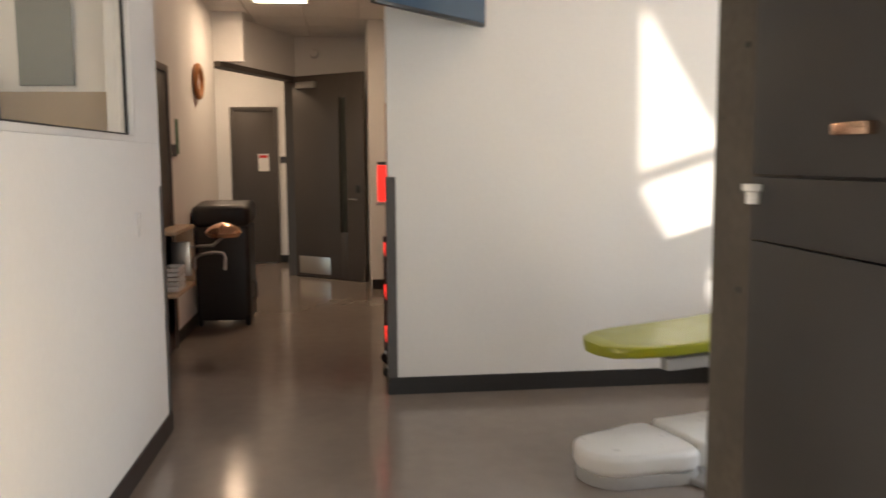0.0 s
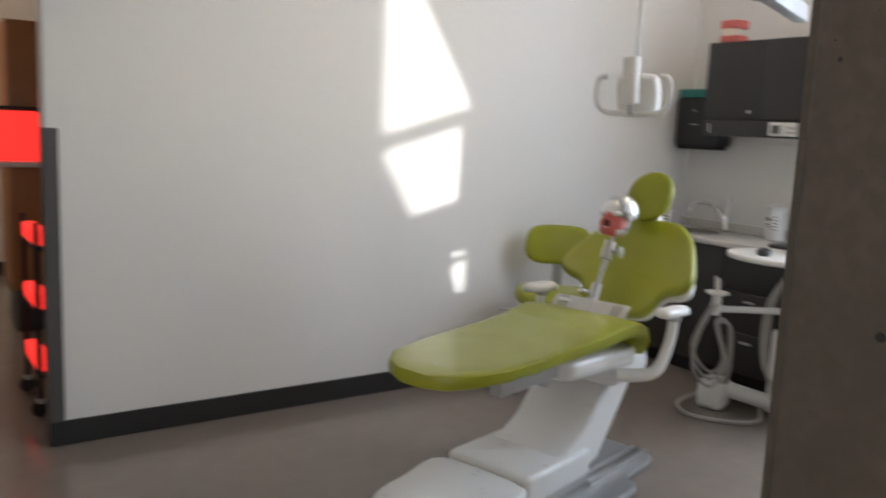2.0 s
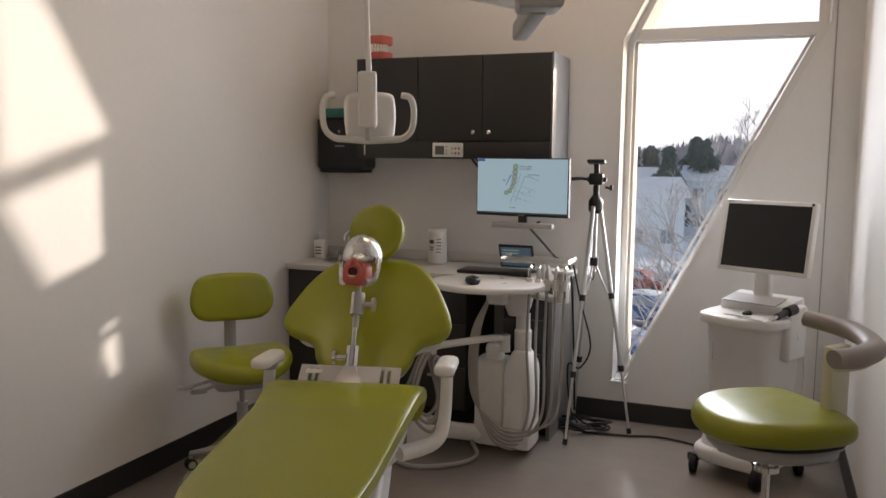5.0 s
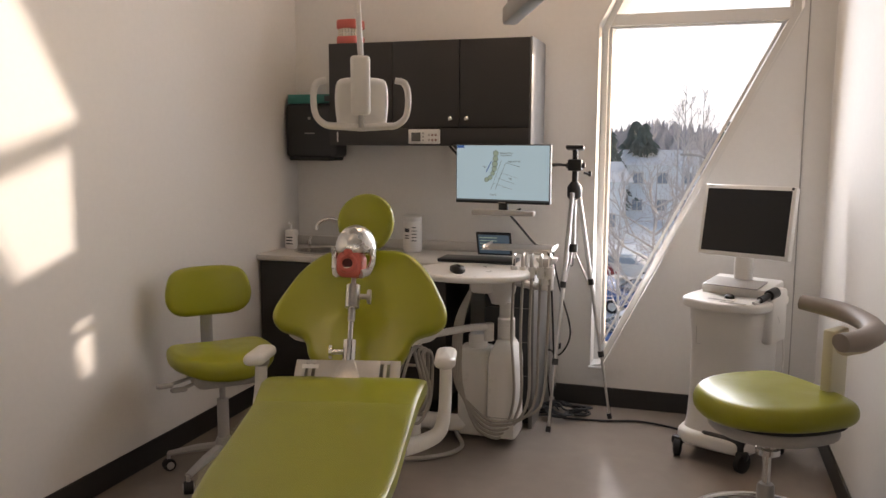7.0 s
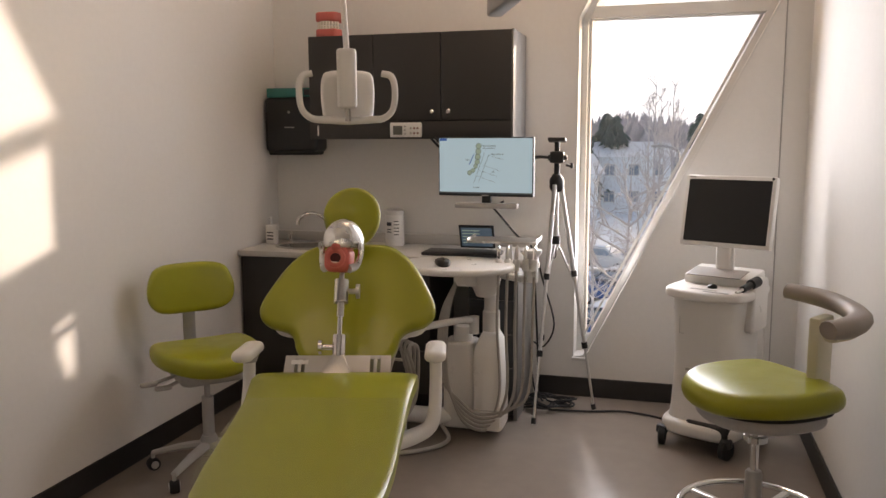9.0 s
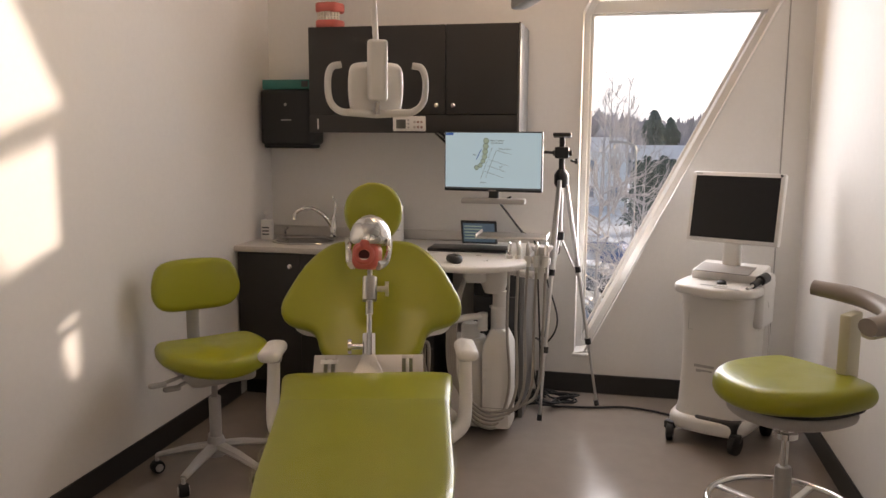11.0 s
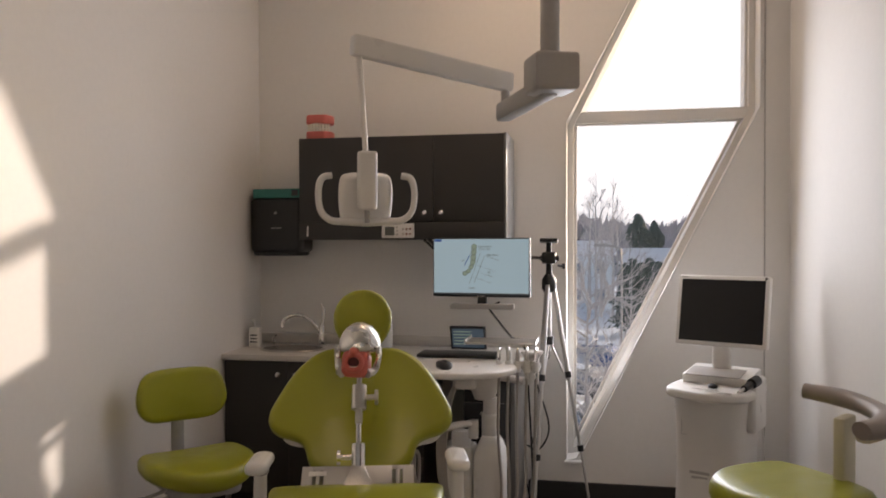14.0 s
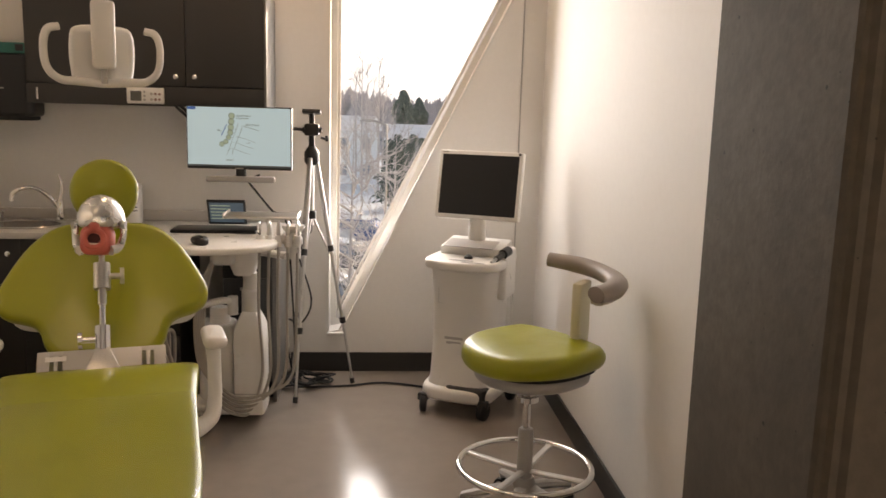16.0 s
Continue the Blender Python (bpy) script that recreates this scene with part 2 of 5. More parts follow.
# ---- structure ----
RH = 3.6
solid("floor", box(-6.0, 5.2, -2.6, 15.0, -0.2, 0.0, 0), FLOOR, "brown-grey polished concrete floor", "floor", kind="structure", smooth=False)
wall("wall_sunlit", 0.4, 4.63, 5.2, 5.34, 0, RH)
WIN = [(3.276, 0.24), (3.20, 0.255), (2.203, 2.285), (2.20, 3.45), (2.66, 3.45), (3.276, 2.234)]
solid("wall_window", holed_wall(4.63, 0.22, [(2.04, 0), (5.34, 0), (5.34, RH), (2.04, RH)], WIN, PAINT), PAINT,
      "white painted wall with an angular window opening", "wall", kind="structure", smooth=False)
wall("wall_right", 1.84, 4.63, 1.90, 2.04, 0, RH)
solid("ceiling", box(-0.9, 5.1, -2.6, 5.34, RH, RH + 0.15, 0), CEIL, "pale ceiling above the treatment bay", "ceiling", kind="structure", smooth=False)
wall("wall_east_open_area", 4.63, 4.85, -2.6, 1.90, 0, RH)
wall("wall_south", -0.9, 1.0, -2.6, -2.45, 0, RH)
wall("wall_south_sill", 1.0, 4.63, -2.6, -2.45, 0, 0.7)
wall("wall_south_head", 1.0, 4.63, -2.6, -2.45, 3.1, RH)
wall("wall_south_pier", 4.3, 4.63, -2.6, -2.45, 0.7, 3.1)
# glazed partition beside the walkway
wall("partition_lower", -1.03, -0.9, -2.6, 4.65, 0, 1.655, label="white painted low partition wall under glazing")
wall("partition_pier", -1.03, -0.9, 4.14, 4.65, 1.655, RH)
wall("partition_head", -1.03, -0.9, -2.6, 4.14, 2.9, RH)
wall("wall_office_back", -4.2, -4.05, -2.6, 4.65, 0, RH)
wall("wall_office_end", -4.05, -1.03, 4.5, 4.65, 0, RH)
solid("ceiling_office", box(-4.2, -0.9, -2.6, 4.65, RH + 0.003, RH + 0.1, 0), CEIL, "pale office ceiling", "ceiling", kind="structure", smooth=False)

# baseboards
def base(name, x0, x1, y0, y1):
    return solid(name, box(x0, x1, y0, y1, 0.0, 0.116, 0.003, 1), BASE, "dark grey rubber baseboard", "baseboard", kind="structure", smooth=False)


base("baseboard_sunlit", 0.4, 4.10, 5.188, 5.2)
base("baseboard_window", 4.618, 4.63, 2.04, 3.50)
base("baseboard_right", 1.84, 4.618, 2.04, 2.052)
base("baseboard_partition", -0.9, -0.888, -2.4, 4.65)
base("baseboard_partition_end", -1.03, -0.9, 4.65, 4.662)
# corner guard
solid("corner_guard", join(box(0.388, 0.4, 5.19, 5.27, 0.116, 1.447, 0.001, 1), box(0.388, 0.45, 5.188, 5.2, 0.116, 1.447, 0.001, 1)), GUARD,
      "dark grey plastic corner guard on the wall end", "corner guard", kind="structure", smooth=False)
base("baseboard_sunlit_end", 0.388, 0.4, 5.188, 5.34)

# concrete column with a chamfered, grooved corner
cb = slab([(1.207, 1.70), (1.207, 2.140), (1.219, 2.152), (1.221, 2.166), (1.236, 2.173), (1.241, 2.182), (1.256, 2.186), (1.84, 2.186), (1.84, 1.70)], 0, RH, 0)
solid("concrete_column", cb, CONCRETE, "bare cast concrete column with a chamfered corner", "column", kind="structure", smooth=False)
for y, z in ((1.95, 0.55), (1.97, 1.20), (1.96, 1.85), (2.05, 2.45)):
    solid("tie_hole_plug", lathe([(0.009, 0.0), (0.008, 0.003)], 14, pose(1.207, y, z, 0, -90, 0)), MATTE, "dark form-tie hole in the concrete column", "tie hole", "tie holes")

# ---- window ----
def ring_frame(name, outline, inset, x0, x1, m, parent, label=""):
    """A frame of even width round a polygon given in (y, z)."""
    c = Vector((sum(p[0] for p in outline) / len(outline), sum(p[1] for p in outline) / len(outline)))
    n = len(outline)
    inner = []
    for i in range(n):
        a, b, d = (Vector(outline[(i + k) % n]) for k in (-1, 0, 1))
        e1, e2 = (b - a).normalized(), (d - b).normalized()
        n1, n2 = Vector((-e1.y, e1.x)), Vector((-e2.y, e2.x))
        if n1.dot(c - b) < 0:
            n1, n2 = -n1, -n2
        k = (n1 + n2).normalized()
        inner.append(b + k * (inset / max(0.35, k.dot(n1))))
    bm = bmesh.new()
    loops = [[bm.verts.new((x, p[0], p[1])) for p in pts] for x in (x0, x1) for pts in (outline, inner)]
    for i in range(n):
        j = (i + 1) % n
        oa, ia, ob_, ib = loops
        for q in ((oa[i], oa[j], ia[j], ia[i]), (ob_[i], ob_[j], ib[j], ib[i]), (oa[i], oa[j], ob_[j], ob_[i]), (ia[i], ia[j], ib[j], ib[i])):
            bm.faces.new(q)
    return part(name, bm, m, parent, label, smooth=False)


window = tagged(new("window_1"), "white-framed angular window with a transom and slanted sides", "window", kind="structure")
window.matrix_world = pose(0, 0, 0)
ring_frame("outer_frame", WIN, 0.035, 4.78, 5.09, FRAMEP, window)
LOWER = [(3.24, 0.31), (2.262, 2.255), (3.24, 2.255)]
UPPER = [(3.222, 2.30), (2.235, 2.30), (2.235, 3.41), (2.66, 3.41)]
ring_frame("lower_sash", LOWER, 0.018, 4.83, 4.87, FRAMEP, window)
ring_frame("upper_sash", UPPER, 0.018, 4.83, 4.87, FRAMEP, window)
part("transom", box(4.79, 4.93, 2.215, 3.25, 2.245, 2.312, 0.004), FRAMEP, window)
for nm, poly in (("lower_pane", LOWER), ("upper_pane", UPPER)):
    bm = bmesh.new()
    bm.faces.new([bm.verts.new((4.85, y, z)) for y, z in poly])
    pane = part(nm, bm, GLASS, window, "clear glass pane", smooth=False)
    pane.visible_shadow = False
part("window_sill", box(4.60, 4.80, 3.19, 3.285, 0.225, 0.243, 0.003), FRAMEP, window)
# slim bead round the opening and a panel seam
ring_frame("opening_bead", [(y + (0.012 if y > 2.7 else -0.012), z + (-0.01 if z < 1 else 0.0)) for y, z in WIN], 0.012, 4.622, 4.632, FRAMEP, window)
solid("wall_seam_trim", box(4.622, 4.632, 2.172, 2.178, 0.116, RH, 0.001, 1), GREYP, "thin vertical metal seam trim on the wall", "trim", kind="structure", smooth=False)

# ---- hall beyond the sunlit wall ----
HH = 3.2
wall("wall_hall_left", -1.47, -1.33, 4.65, 9.35, 0, HH, label="warm-lit cream hall wall")
wall("wall_hall_end_left", -3.0, -1.0, 9.33, 9.45, 2.66, HH)
# slanted wall with the door opening between the hall and the lobby
sw = thing("door_wall", pose(-1.33, 9.35, 0, 0, 0, math.degrees(math.atan2(1.77, 0.72))), "cream wall above a wide doorway", "wall")
sw["kind"] = "structure"
part("header", box(0, 1.91, -0.06, 0.06, 2.66, HH, 0.002), PAINT, sw, smooth=False)
part("door_frame", join(box(0, 1.91, -0.08, 0.08, 2.60, 2.66, 0.004), box(1.85, 1.91, -0.08, 0.08, 0, 2.6, 0.004)), DOORPAINT, sw, smooth=False)
wall("wall_hall_back", -0.62, 0.47, 11.18, 11.3, 0, HH, label="cream hall wall behind the open door")
wall("wall_hall_corner", 0.385, 1.6, 9.73, 9.85, 0, HH)
wall("wall_hall_corner_return", 0.385, 0.47, 9.85, 11.18, 0, HH)
base("baseboard_hall_corner", 0.385, 1.6, 9.718, 9.73)
base("baseboard_hall_left", -1.33, -1.318, 4.66, 9.33)
base("baseboard_hall_back", -0.62, 0.38, 11.168, 11.18)
wall("wall_lobby_end", -3.0, -0.4, 12.55, 12.7, 0, HH + 0.1)
base("baseboard_lobby", -0.94, -0.62, 12.538, 12.55)
wall("wall_lobby_left", -3.1, -3.0, 9.45, 12.7, 0, HH + 0.1)
wall("wall_lobby_right", -0.62, -0.5, 11.3, 12.55, 0, HH + 0.1)
wall("wall_hall_right", 1.6, 1.75, 5.34, 9.85, 0, HH)
wall("wall_hall_divider", -2.9, -1.33, 4.65, 4.8, 0, HH)
solid("ceiling_hall", join(*[box(-1.55 + i * 0.61, -1.55 + i * 0.61 + 0.60, 5.34 + j * 0.61, 5.34 + j * 0.61 + 0.60, HH, HH + 0.03, 0.004, 1) for i in range(6) for j in range(13)],
      box(-3.1, 1.75, 4.5, 12.7, HH + 0.03, HH + 0.1, 0)), CEIL, "suspended ceiling of square mineral tiles", "ceiling", kind="structure", smooth=False)
solid("ceiling_bulkhead", box(-1.47, 1.6, 5.0, 5.34, HH, RH, 0), PAINT, "white bulkhead above the hall opening", "ceiling", kind="structure", smooth=False)


def panel_light(x, y, watts, z=None):
    z = HH if z is None else z
    t = thing("ceiling_light", pose(x, y, z), "square recessed ceiling light panel, warm white", "lamp", "ceiling lights")
    part("frame", join(box(-0.3, 0.3, -0.3, -0.27, -0.012, 0.01, 0.002), box(-0.3, 0.3, 0.27, 0.3, -0.012, 0.01, 0.002), box(-0.3, -0.27, -0.27, 0.27, -0.012, 0.01, 0.002), box(0.27, 0.3, -0.27, 0.27, -0.012, 0.01, 0.002)), WHITE, t)
    part("diffuser", box(-0.27, 0.27, -0.27, 0.27, -0.008, 0.004, 0.001), PANEL, t, "glowing diffuser")
    area("panel_lamp", (x, y, z - 0.03), (x, y, 0), 0.5, 0.5, watts, WARM)
    return t


PANEL = glowing("lamp_diffuser", (1.0, 0.85, 0.66), 3.0)
panel_light(-0.53, 8.5, 20)
panel_light(-1.7, 11.4, 17)

# open hall door
hd = thing("door_1", pose(-0.58, 11.05, 0, 0, 0, math.degrees(math.atan2(-0.74, 0.92))), "dark brown open door with a narrow glass strip and steel kick plate", "door")
hd["kind"] = "structure"
part("leaf", join(box(0.0, 0.78, -0.022, 0.022, 0.01, 2.66, 0.003), box(0.78, 0.90, -0.022, 0.022, 0.01, 0.62, 0.003), box(0.78, 0.90, -0.022, 0.022, 2.36, 2.66, 0.003), box(0.90, 1.18, -0.022, 0.022, 0.01, 2.66, 0.003)), DOORPAINT, hd)
part("glass_strip", box(0.78, 0.90, -0.006, 0.006, 0.62, 2.36, 0), TINTGLASS, hd, "narrow vertical glass strip")
part("kick_plate", box(0.06, 0.60, -0.028, -0.022, 0.05, 0.28, 0.001), STEEL, hd, "brushed steel kick plate")
handle = part("handle", join(rod((1.08, -0.022, 1.06), (1.08, -0.075, 1.06), 0.012), tube([(1.08, -0.07, 1.06), (0.95, -0.07, 1.06)], 0.010)), CHROME, hd, "chrome lever handle")
part("lock", box(1.05, 1.11, -0.032, -0.022, 1.14, 1.24, 0.004), BLACK, hd)
part("closer", box(0.10, 0.42, -0.07, -0.022, 2.50, 2.58, 0.008), STEEL, hd, "grey metal door closer")

# lobby door with a notice
ld = thing("door_2", pose(-1.63, 12.55, 0), "dark brown closed door with a paper notice", "door")
ld["kind"] = "structure"
part("door_frame", join(box(0, 0.06, -0.04, 0.0, 0, 2.36, 0.003), box(0.64, 0.70, -0.04, 0.0, 0, 2.36, 0.003), box(0.06, 0.64, -0.04, 0, 2.30, 2.36, 0.003)), DOORPAINT, ld)
part("leaf", box(0.06, 0.64, -0.02, 0.0, 0.01, 2.30, 0.002), DOORPAINT, ld)
part("notice", box(0.40, 0.56, -0.024, -0.02, 1.40, 1.66, 0), PAPER, ld, "white paper notice with a red band")
part("notice_band", box(0.42, 0.54, -0.026, -0.024, 1.60, 1.64, 0), RED, ld)
solid("room_sign", join(box(-0.9, -0.78, 12.53, 12.55, 1.52, 1.62, 0.002)), INK, "small dark room sign on the wall", "sign")

# side door in the hall's left wall, clock, sign
sd = thing("door_3", pose(-1.33, 5.95, 0), "dark brown door frame with a closed door in the hall", "door")
sd["kind"] = "structure"
part("door_frame", join(box(-0.02, 0.03, 0.0, 0.06, 0, 2.33, 0.003), box(-0.02, 0.03, 0.84, 0.90, 0, 2.33, 0.003), box(-0.02, 0.03, 0.06, 0.84, 2.27, 2.33, 0.003)), DOORPAINT, sd)
part("leaf", box(0.0, 0.015, 0.06, 0.84, 0.01, 2.27, 0.002), DOORPAINT, sd)
ck = thing("wall_clock", pose(-1.328, 8.18, 2.33, 0, 90, 0), "round wooden-rimmed wall clock", "clock")
part("rim", tube([(0.15 * math.cos(a * math.pi / 12), 0.15 * math.sin(a * math.pi / 12), 0.03) for a in range(24)], 0.028, 8, closed=True), WOOD, ck, "brown wooden rim")
part("face", lathe([(0.14, 0.0), (0.14, 0.02)], 24), PAPER, ck)
part("pointers", join(box(-0.09, 0.0, -0.005, 0.005, 0.022, 0.025, 0), box(-0.005, 0.005, 0, 0.06, 0.022, 0.025, 0)), INK, ck)
solid("evacuation_sign", join(box(-1.33, -1.322, 7.17, 7.27, 1.62, 1.92, 0.001)), GREENSIGN, "narrow green safety sign on the hall wall", "sign")
solid("room_number_sign", box(-1.33, -1.318, 7.0, 7.16, 1.60, 1.70, 0.002), INK, "small black room number sign", "sign")
solid("smoke_detector", lathe([(0.06, 0), (0.06, 0.02), (0.045, 0.04)], 20, pose(-0.30, 11.18, 2.98, 90, 0, 0)), WHITE, "small white round detector on the hall wall", "detector")

# black wheeled bin
bn = thing("wheeled_bin", pose(-1.05, 7.90, 0), "tall black plastic wheeled waste bin", "bin")
part("body", join(turned(slab(rounded(0.50, 0.50, 0.05), 0.06, 0.95, 0.015), Matrix.Identity(4))), BLACK, bn)
part("lid", turned(slab(rounded(0.54, 0.54, 0.08), 0.0, 0.20, 0.06, 4), pose(0, 0, 0.96, 4, 0, 0)), BLACK, bn, "domed black lid")
for sx in (-0.22, 0.22):
    part("wheel", turned(lathe([(0.05, -0.02), (0.06, -0.01), (0.06, 0.01), (0.05, 0.02)], 18), pose(sx, -0.20, 0.06, 0, 90, 0)), MATTE, bn)
part("handle", tube([(0.27, -0.2, 0.42), (0.30, -0.2, 0.40), (0.30, -0.2, 0.28), (0.27, -0.2, 0.25)], 0.012, 8), BLACK, bn)

# pale shelf unit, basket and loupe lamp in the hall
sh = thing("wall_shelf", pose(-1.33, 6.2, 0), "pale wooden two-tier wall shelf", "shelf")
for z in (0.52, 1.0):
    part("board", box(0.0, 0.17, 0.0, 0.75, z, z + 0.03, 0.003), PALEWOOD, sh)
part("back_panel", box(0.0, 0.015, 0.0, 0.75, 0.15, 1.0, 0.002), PALEWOOD, sh)
part("side_panel", box(0.015, 0.16, 0.73, 0.75, 0.55, 1.0, 0.002), PALEWOOD, sh)
bk = thing("basket", pose(-1.24, 6.45, 0.552), "white perforated plastic basket on a shelf", "basket")
part("body", join(slab(rounded(0.13, 0.28, 0.02), 0, 0.012, 0.003), *[box(-0.064, 0.064, -0.14 + k * 0.28 - 0.002, -0.136 + k * 0.28 + 0.002, 0.012 + i * 0.036, 0.038 + i * 0.036, 0.002, 1) for k in (0, 1) for i in range(5)],
     *[box(0.060 * s - 0.003, 0.060 * s + 0.003, -0.138, 0.138, 0.012 + i * 0.036, 0.038 + i * 0.036, 0.002, 1) for s in (-1, 1) for i in range(5)]), WHITE, bk)
lm = thing("bracket_lamp", pose(-1.16, 6.75, 0.92), "copper-coloured lamp head on a jointed bracket", "lamp")
part("head", lathe([(0.02, -0.05), (0.12, -0.045), (0.15, -0.01), (0.13, 0.03), (0.06, 0.065), (0.02, 0.075)], 20, pose(0.27, 0, 0.06)), COPPER, lm, "shiny copper dome")
part("arm", join(tube([(0, 0, -0.06), (0.18, 0, -0.055), (0.27, 0, 0.02)], 0.012, 8), tube([(0.03, 0, -0.25), (0.05, 0, -0.14), (0.26, 0, -0.12), (0.27, 0, -0.26)], 0.014, 8, steps=3)), STEEL, lm)
part("wall_plate", box(-0.17, -0.0, -0.03, 0.03, -0.30, -0.02, 0.006), STEEL, lm)

# timber cupboard, red box and cart behind the wall end
cbd = thing("timber_cupboard", pose(0.50, 7.4, 0), "tall orange-brown timber cupboard in the hall", "cupboard")
part("body", box(0, 1.0, 0.0, 0.5, 0.30, 2.10, 0.004), WOOD, cbd)
part("plinth", box(0.03, 1.0, 0.03, 0.5, 0.0, 0.30, 0.003), BASE, cbd)
part("door", box(0.012, 0.49, -0.018, 0.0, 0.33, 2.07, 0.003), WOOD, cbd)
part("door", box(0.51, 0.99, -0.018, 0.0, 0.33, 2.07, 0.003), WOOD, cbd)
# emission stands in for light in red plastic; box and bins are no lamps
REDGLOW = glowing("red_plastic_glow", (1.0, 0.03, 0.02), 1.1)
rb = thing("red_sharps_box", pose(0.50, 7.34, 1.15), "red translucent box on a shelf bracket, light put in as glow", "box")
part("body", box(-0.10, 0.16, -0.14, 0.04, 0.04, 0.36, 0.012), REDGLOW, rb, "red translucent plastic, light put in as glow")
part("tray", box(-0.11, 0.17, -0.15, 0.04, 0.0, 0.035, 0.004), WHITE, rb)
part("lid", box(-0.10, 0.16, -0.14, 0.04, 0.365, 0.39, 0.004), BLACK, rb)
ct = thing("utility_cart", pose(0.53, 5.85, 0), "black wheeled utility cart with red bins", "cart")
for x in (-0.12, 0.35):
    for y in (-0.22, 0.22):
        part("post", box(x - 0.012, x + 0.012, y - 0.012, y + 0.012, 0.09, 0.98, 0.002), MATTE, ct)
        w = part("caster", turned(lathe([(0.03, -0.015), (0.042, -0.008), (0.042, 0.008), (0.03, 0.015)], 14), pose(x, y, 0.042, 90, 0, 0)), MATTE, ct)
        part("fork", box(x - 0.015, x + 0.015, y - 0.02, y + 0.02, 0.07, 0.095, 0.003), STEEL, w)
for z in (0.2, 0.52, 0.84):
    part("shelf", box(-0.13, 0.36, -0.23, 0.23, z, z + 0.02, 0.003), MATTE, ct)
    part("bin", join(box(-0.13, -0.06, -0.20, 0.20, z + 0.022, z + 0.10, 0.012)), REDGLOW, ct, "red bin, light put in as glow")

# ---- wall screen on the sunlit wall ----
tvm = thing("wall_screen", pose(0.66, 4.75, 2.72, 0, 0, math.degrees(math.atan2(0.776, 0.716))), "black flat screen on a swivel wall arm", "screen")
part("housing", box(-0.53, 0.53, -0.02, 0.02, -0.33, 0.33, 0.006), BLACK, tvm)
part("panel", box(-0.515, 0.515, -0.024, -0.019, -0.31, 0.315, 0.001), material("lit_screen", (0.05, 0.09, 0.14), 0.15), tvm, "bluish glossy panel")
part("wall_arm", join(rod((0.1, 0.02, 0), (0.36, 0.10, 0), 0.025)), BLACK, tvm)

# ---- glazing in the partition ----
gl = tagged(new("window_2"), "large fixed internal glazing in the partition", "window", kind="structure")
gl.matrix_world = pose(-0.965, 0, 0)
part("window_frame", join(box(-0.05, 0.07, -2.4, 4.14, 1.655, 1.685, 0.003), box(-0.05, 0.07, 4.10, 4.14, 1.685, 2.9, 0.003), box(-0.05, 0.07, -2.4, 4.10, 2.87, 2.9, 0.003)), FRAMEP, gl)
part("gasket", join(box(0.03, 0.045, 4.088, 4.10, 1.69, 2.87, 0), box(0.03, 0.045, -2.4, 4.088, 1.685, 1.695, 0)), BASE, gl)
gp = part("pane", box(-0.004, 0.004, -2.4, 4.09, 1.69, 2.87, 0), GLASS, gl, "glass pane", smooth=False)
gp.visible_shadow = False
solid("wall_plate", box(-0.9, -0.892, 4.10, 4.17, 1.18, 1.30, 0.002), WHITE, "white wall switch plate", "switch")
solid("partition_guard", join(box(-0.9, -0.893, 4.60, 4.662, 0.116, 1.42, 0.001, 1), box(-0.98, -0.893, 4.65, 4.662, 0.116, 1.42, 0.001, 1)), GUARD, "dark corner guard on the partition end", "corner guard", kind="structure")
solid("office_cabinet", join(box(-2.3, -1.66, 3.95, 4.47, 0, 2.02, 0.006)), LAMINATE, "dark grey office cabinet behind the glass", "cabinet")
solid("office_board", box(-1.56, -1.28, 4.468, 4.484, 1.96, 2.46, 0.004), material("board_grey", (0.22, 0.23, 0.21), 0.6), "grey-green pin board on the office wall", "board")
solid("office_wainscot", box(-4.04, -1.04, 4.485, 4.499, 0.0, 1.93, 0.003), material("tan_panel", (0.38, 0.29, 0.19), 0.6, blotch=0.1), "tan wall panel in the office", "panel")
panel_light(-2.6, 1.8, 10, RH)
panel_light(3.75, 3.55, 10, RH)
# unseen extra panel, added as weak fill for the bay floor
panel_light(1.3, 3.9, 3, RH)

# ---- tall storage cabinet beside the column ----
tc = thing("tall_cabinet", pose(1.19, 0.2, 0), "tall dark grey laminate storage cabinet", "cabinet")
part("body", box(0.02, 0.55, 0.0, 1.49, 0.0, 2.6, 0.004), LAMINATE, tc)
for y0, y1 in ((0.003, 0.90), (0.906, 1.683)):
    part("lower_door", box(0.0, 0.02, y0, y1, 0.1, 1.345, 0.002), LAMINATE, tc)
    part("drawer", box(0.0, 0.02, y0, y1, 1.35, 1.508, 0.002), LAMINATE, tc)
    up = part("upper_door", box(0.0, 0.02, y0, y1, 1.516, 2.6, 0.002), LAMINATE, tc)
    part("handle", box(-0.028, 0.0, y1 - 0.50, y1 - 0.38, 1.60, 1.628, 0.005), COPPER, up, "brass-coloured bar handle")
part("side_panel", box(0.02, 0.55, 1.488, 1.498, 0, 2.6, 0.002), LAMINATE, tc)
part("lock", join(lathe([(0.018, 0), (0.018, 0.03), (0.028, 0.035), (0.028, 0.05)], 16, pose(-0.01, 1.655, 1.44, 0, 0, 0))), WHITE, tc, "small white plastic latch")

# ---- dental chair ----
chair = thing("dental_chair", pose(2.5, 3.886, 0, 0, 0, 195), "reclined dental chair with lime green vinyl pads on a white base", "dental chair")
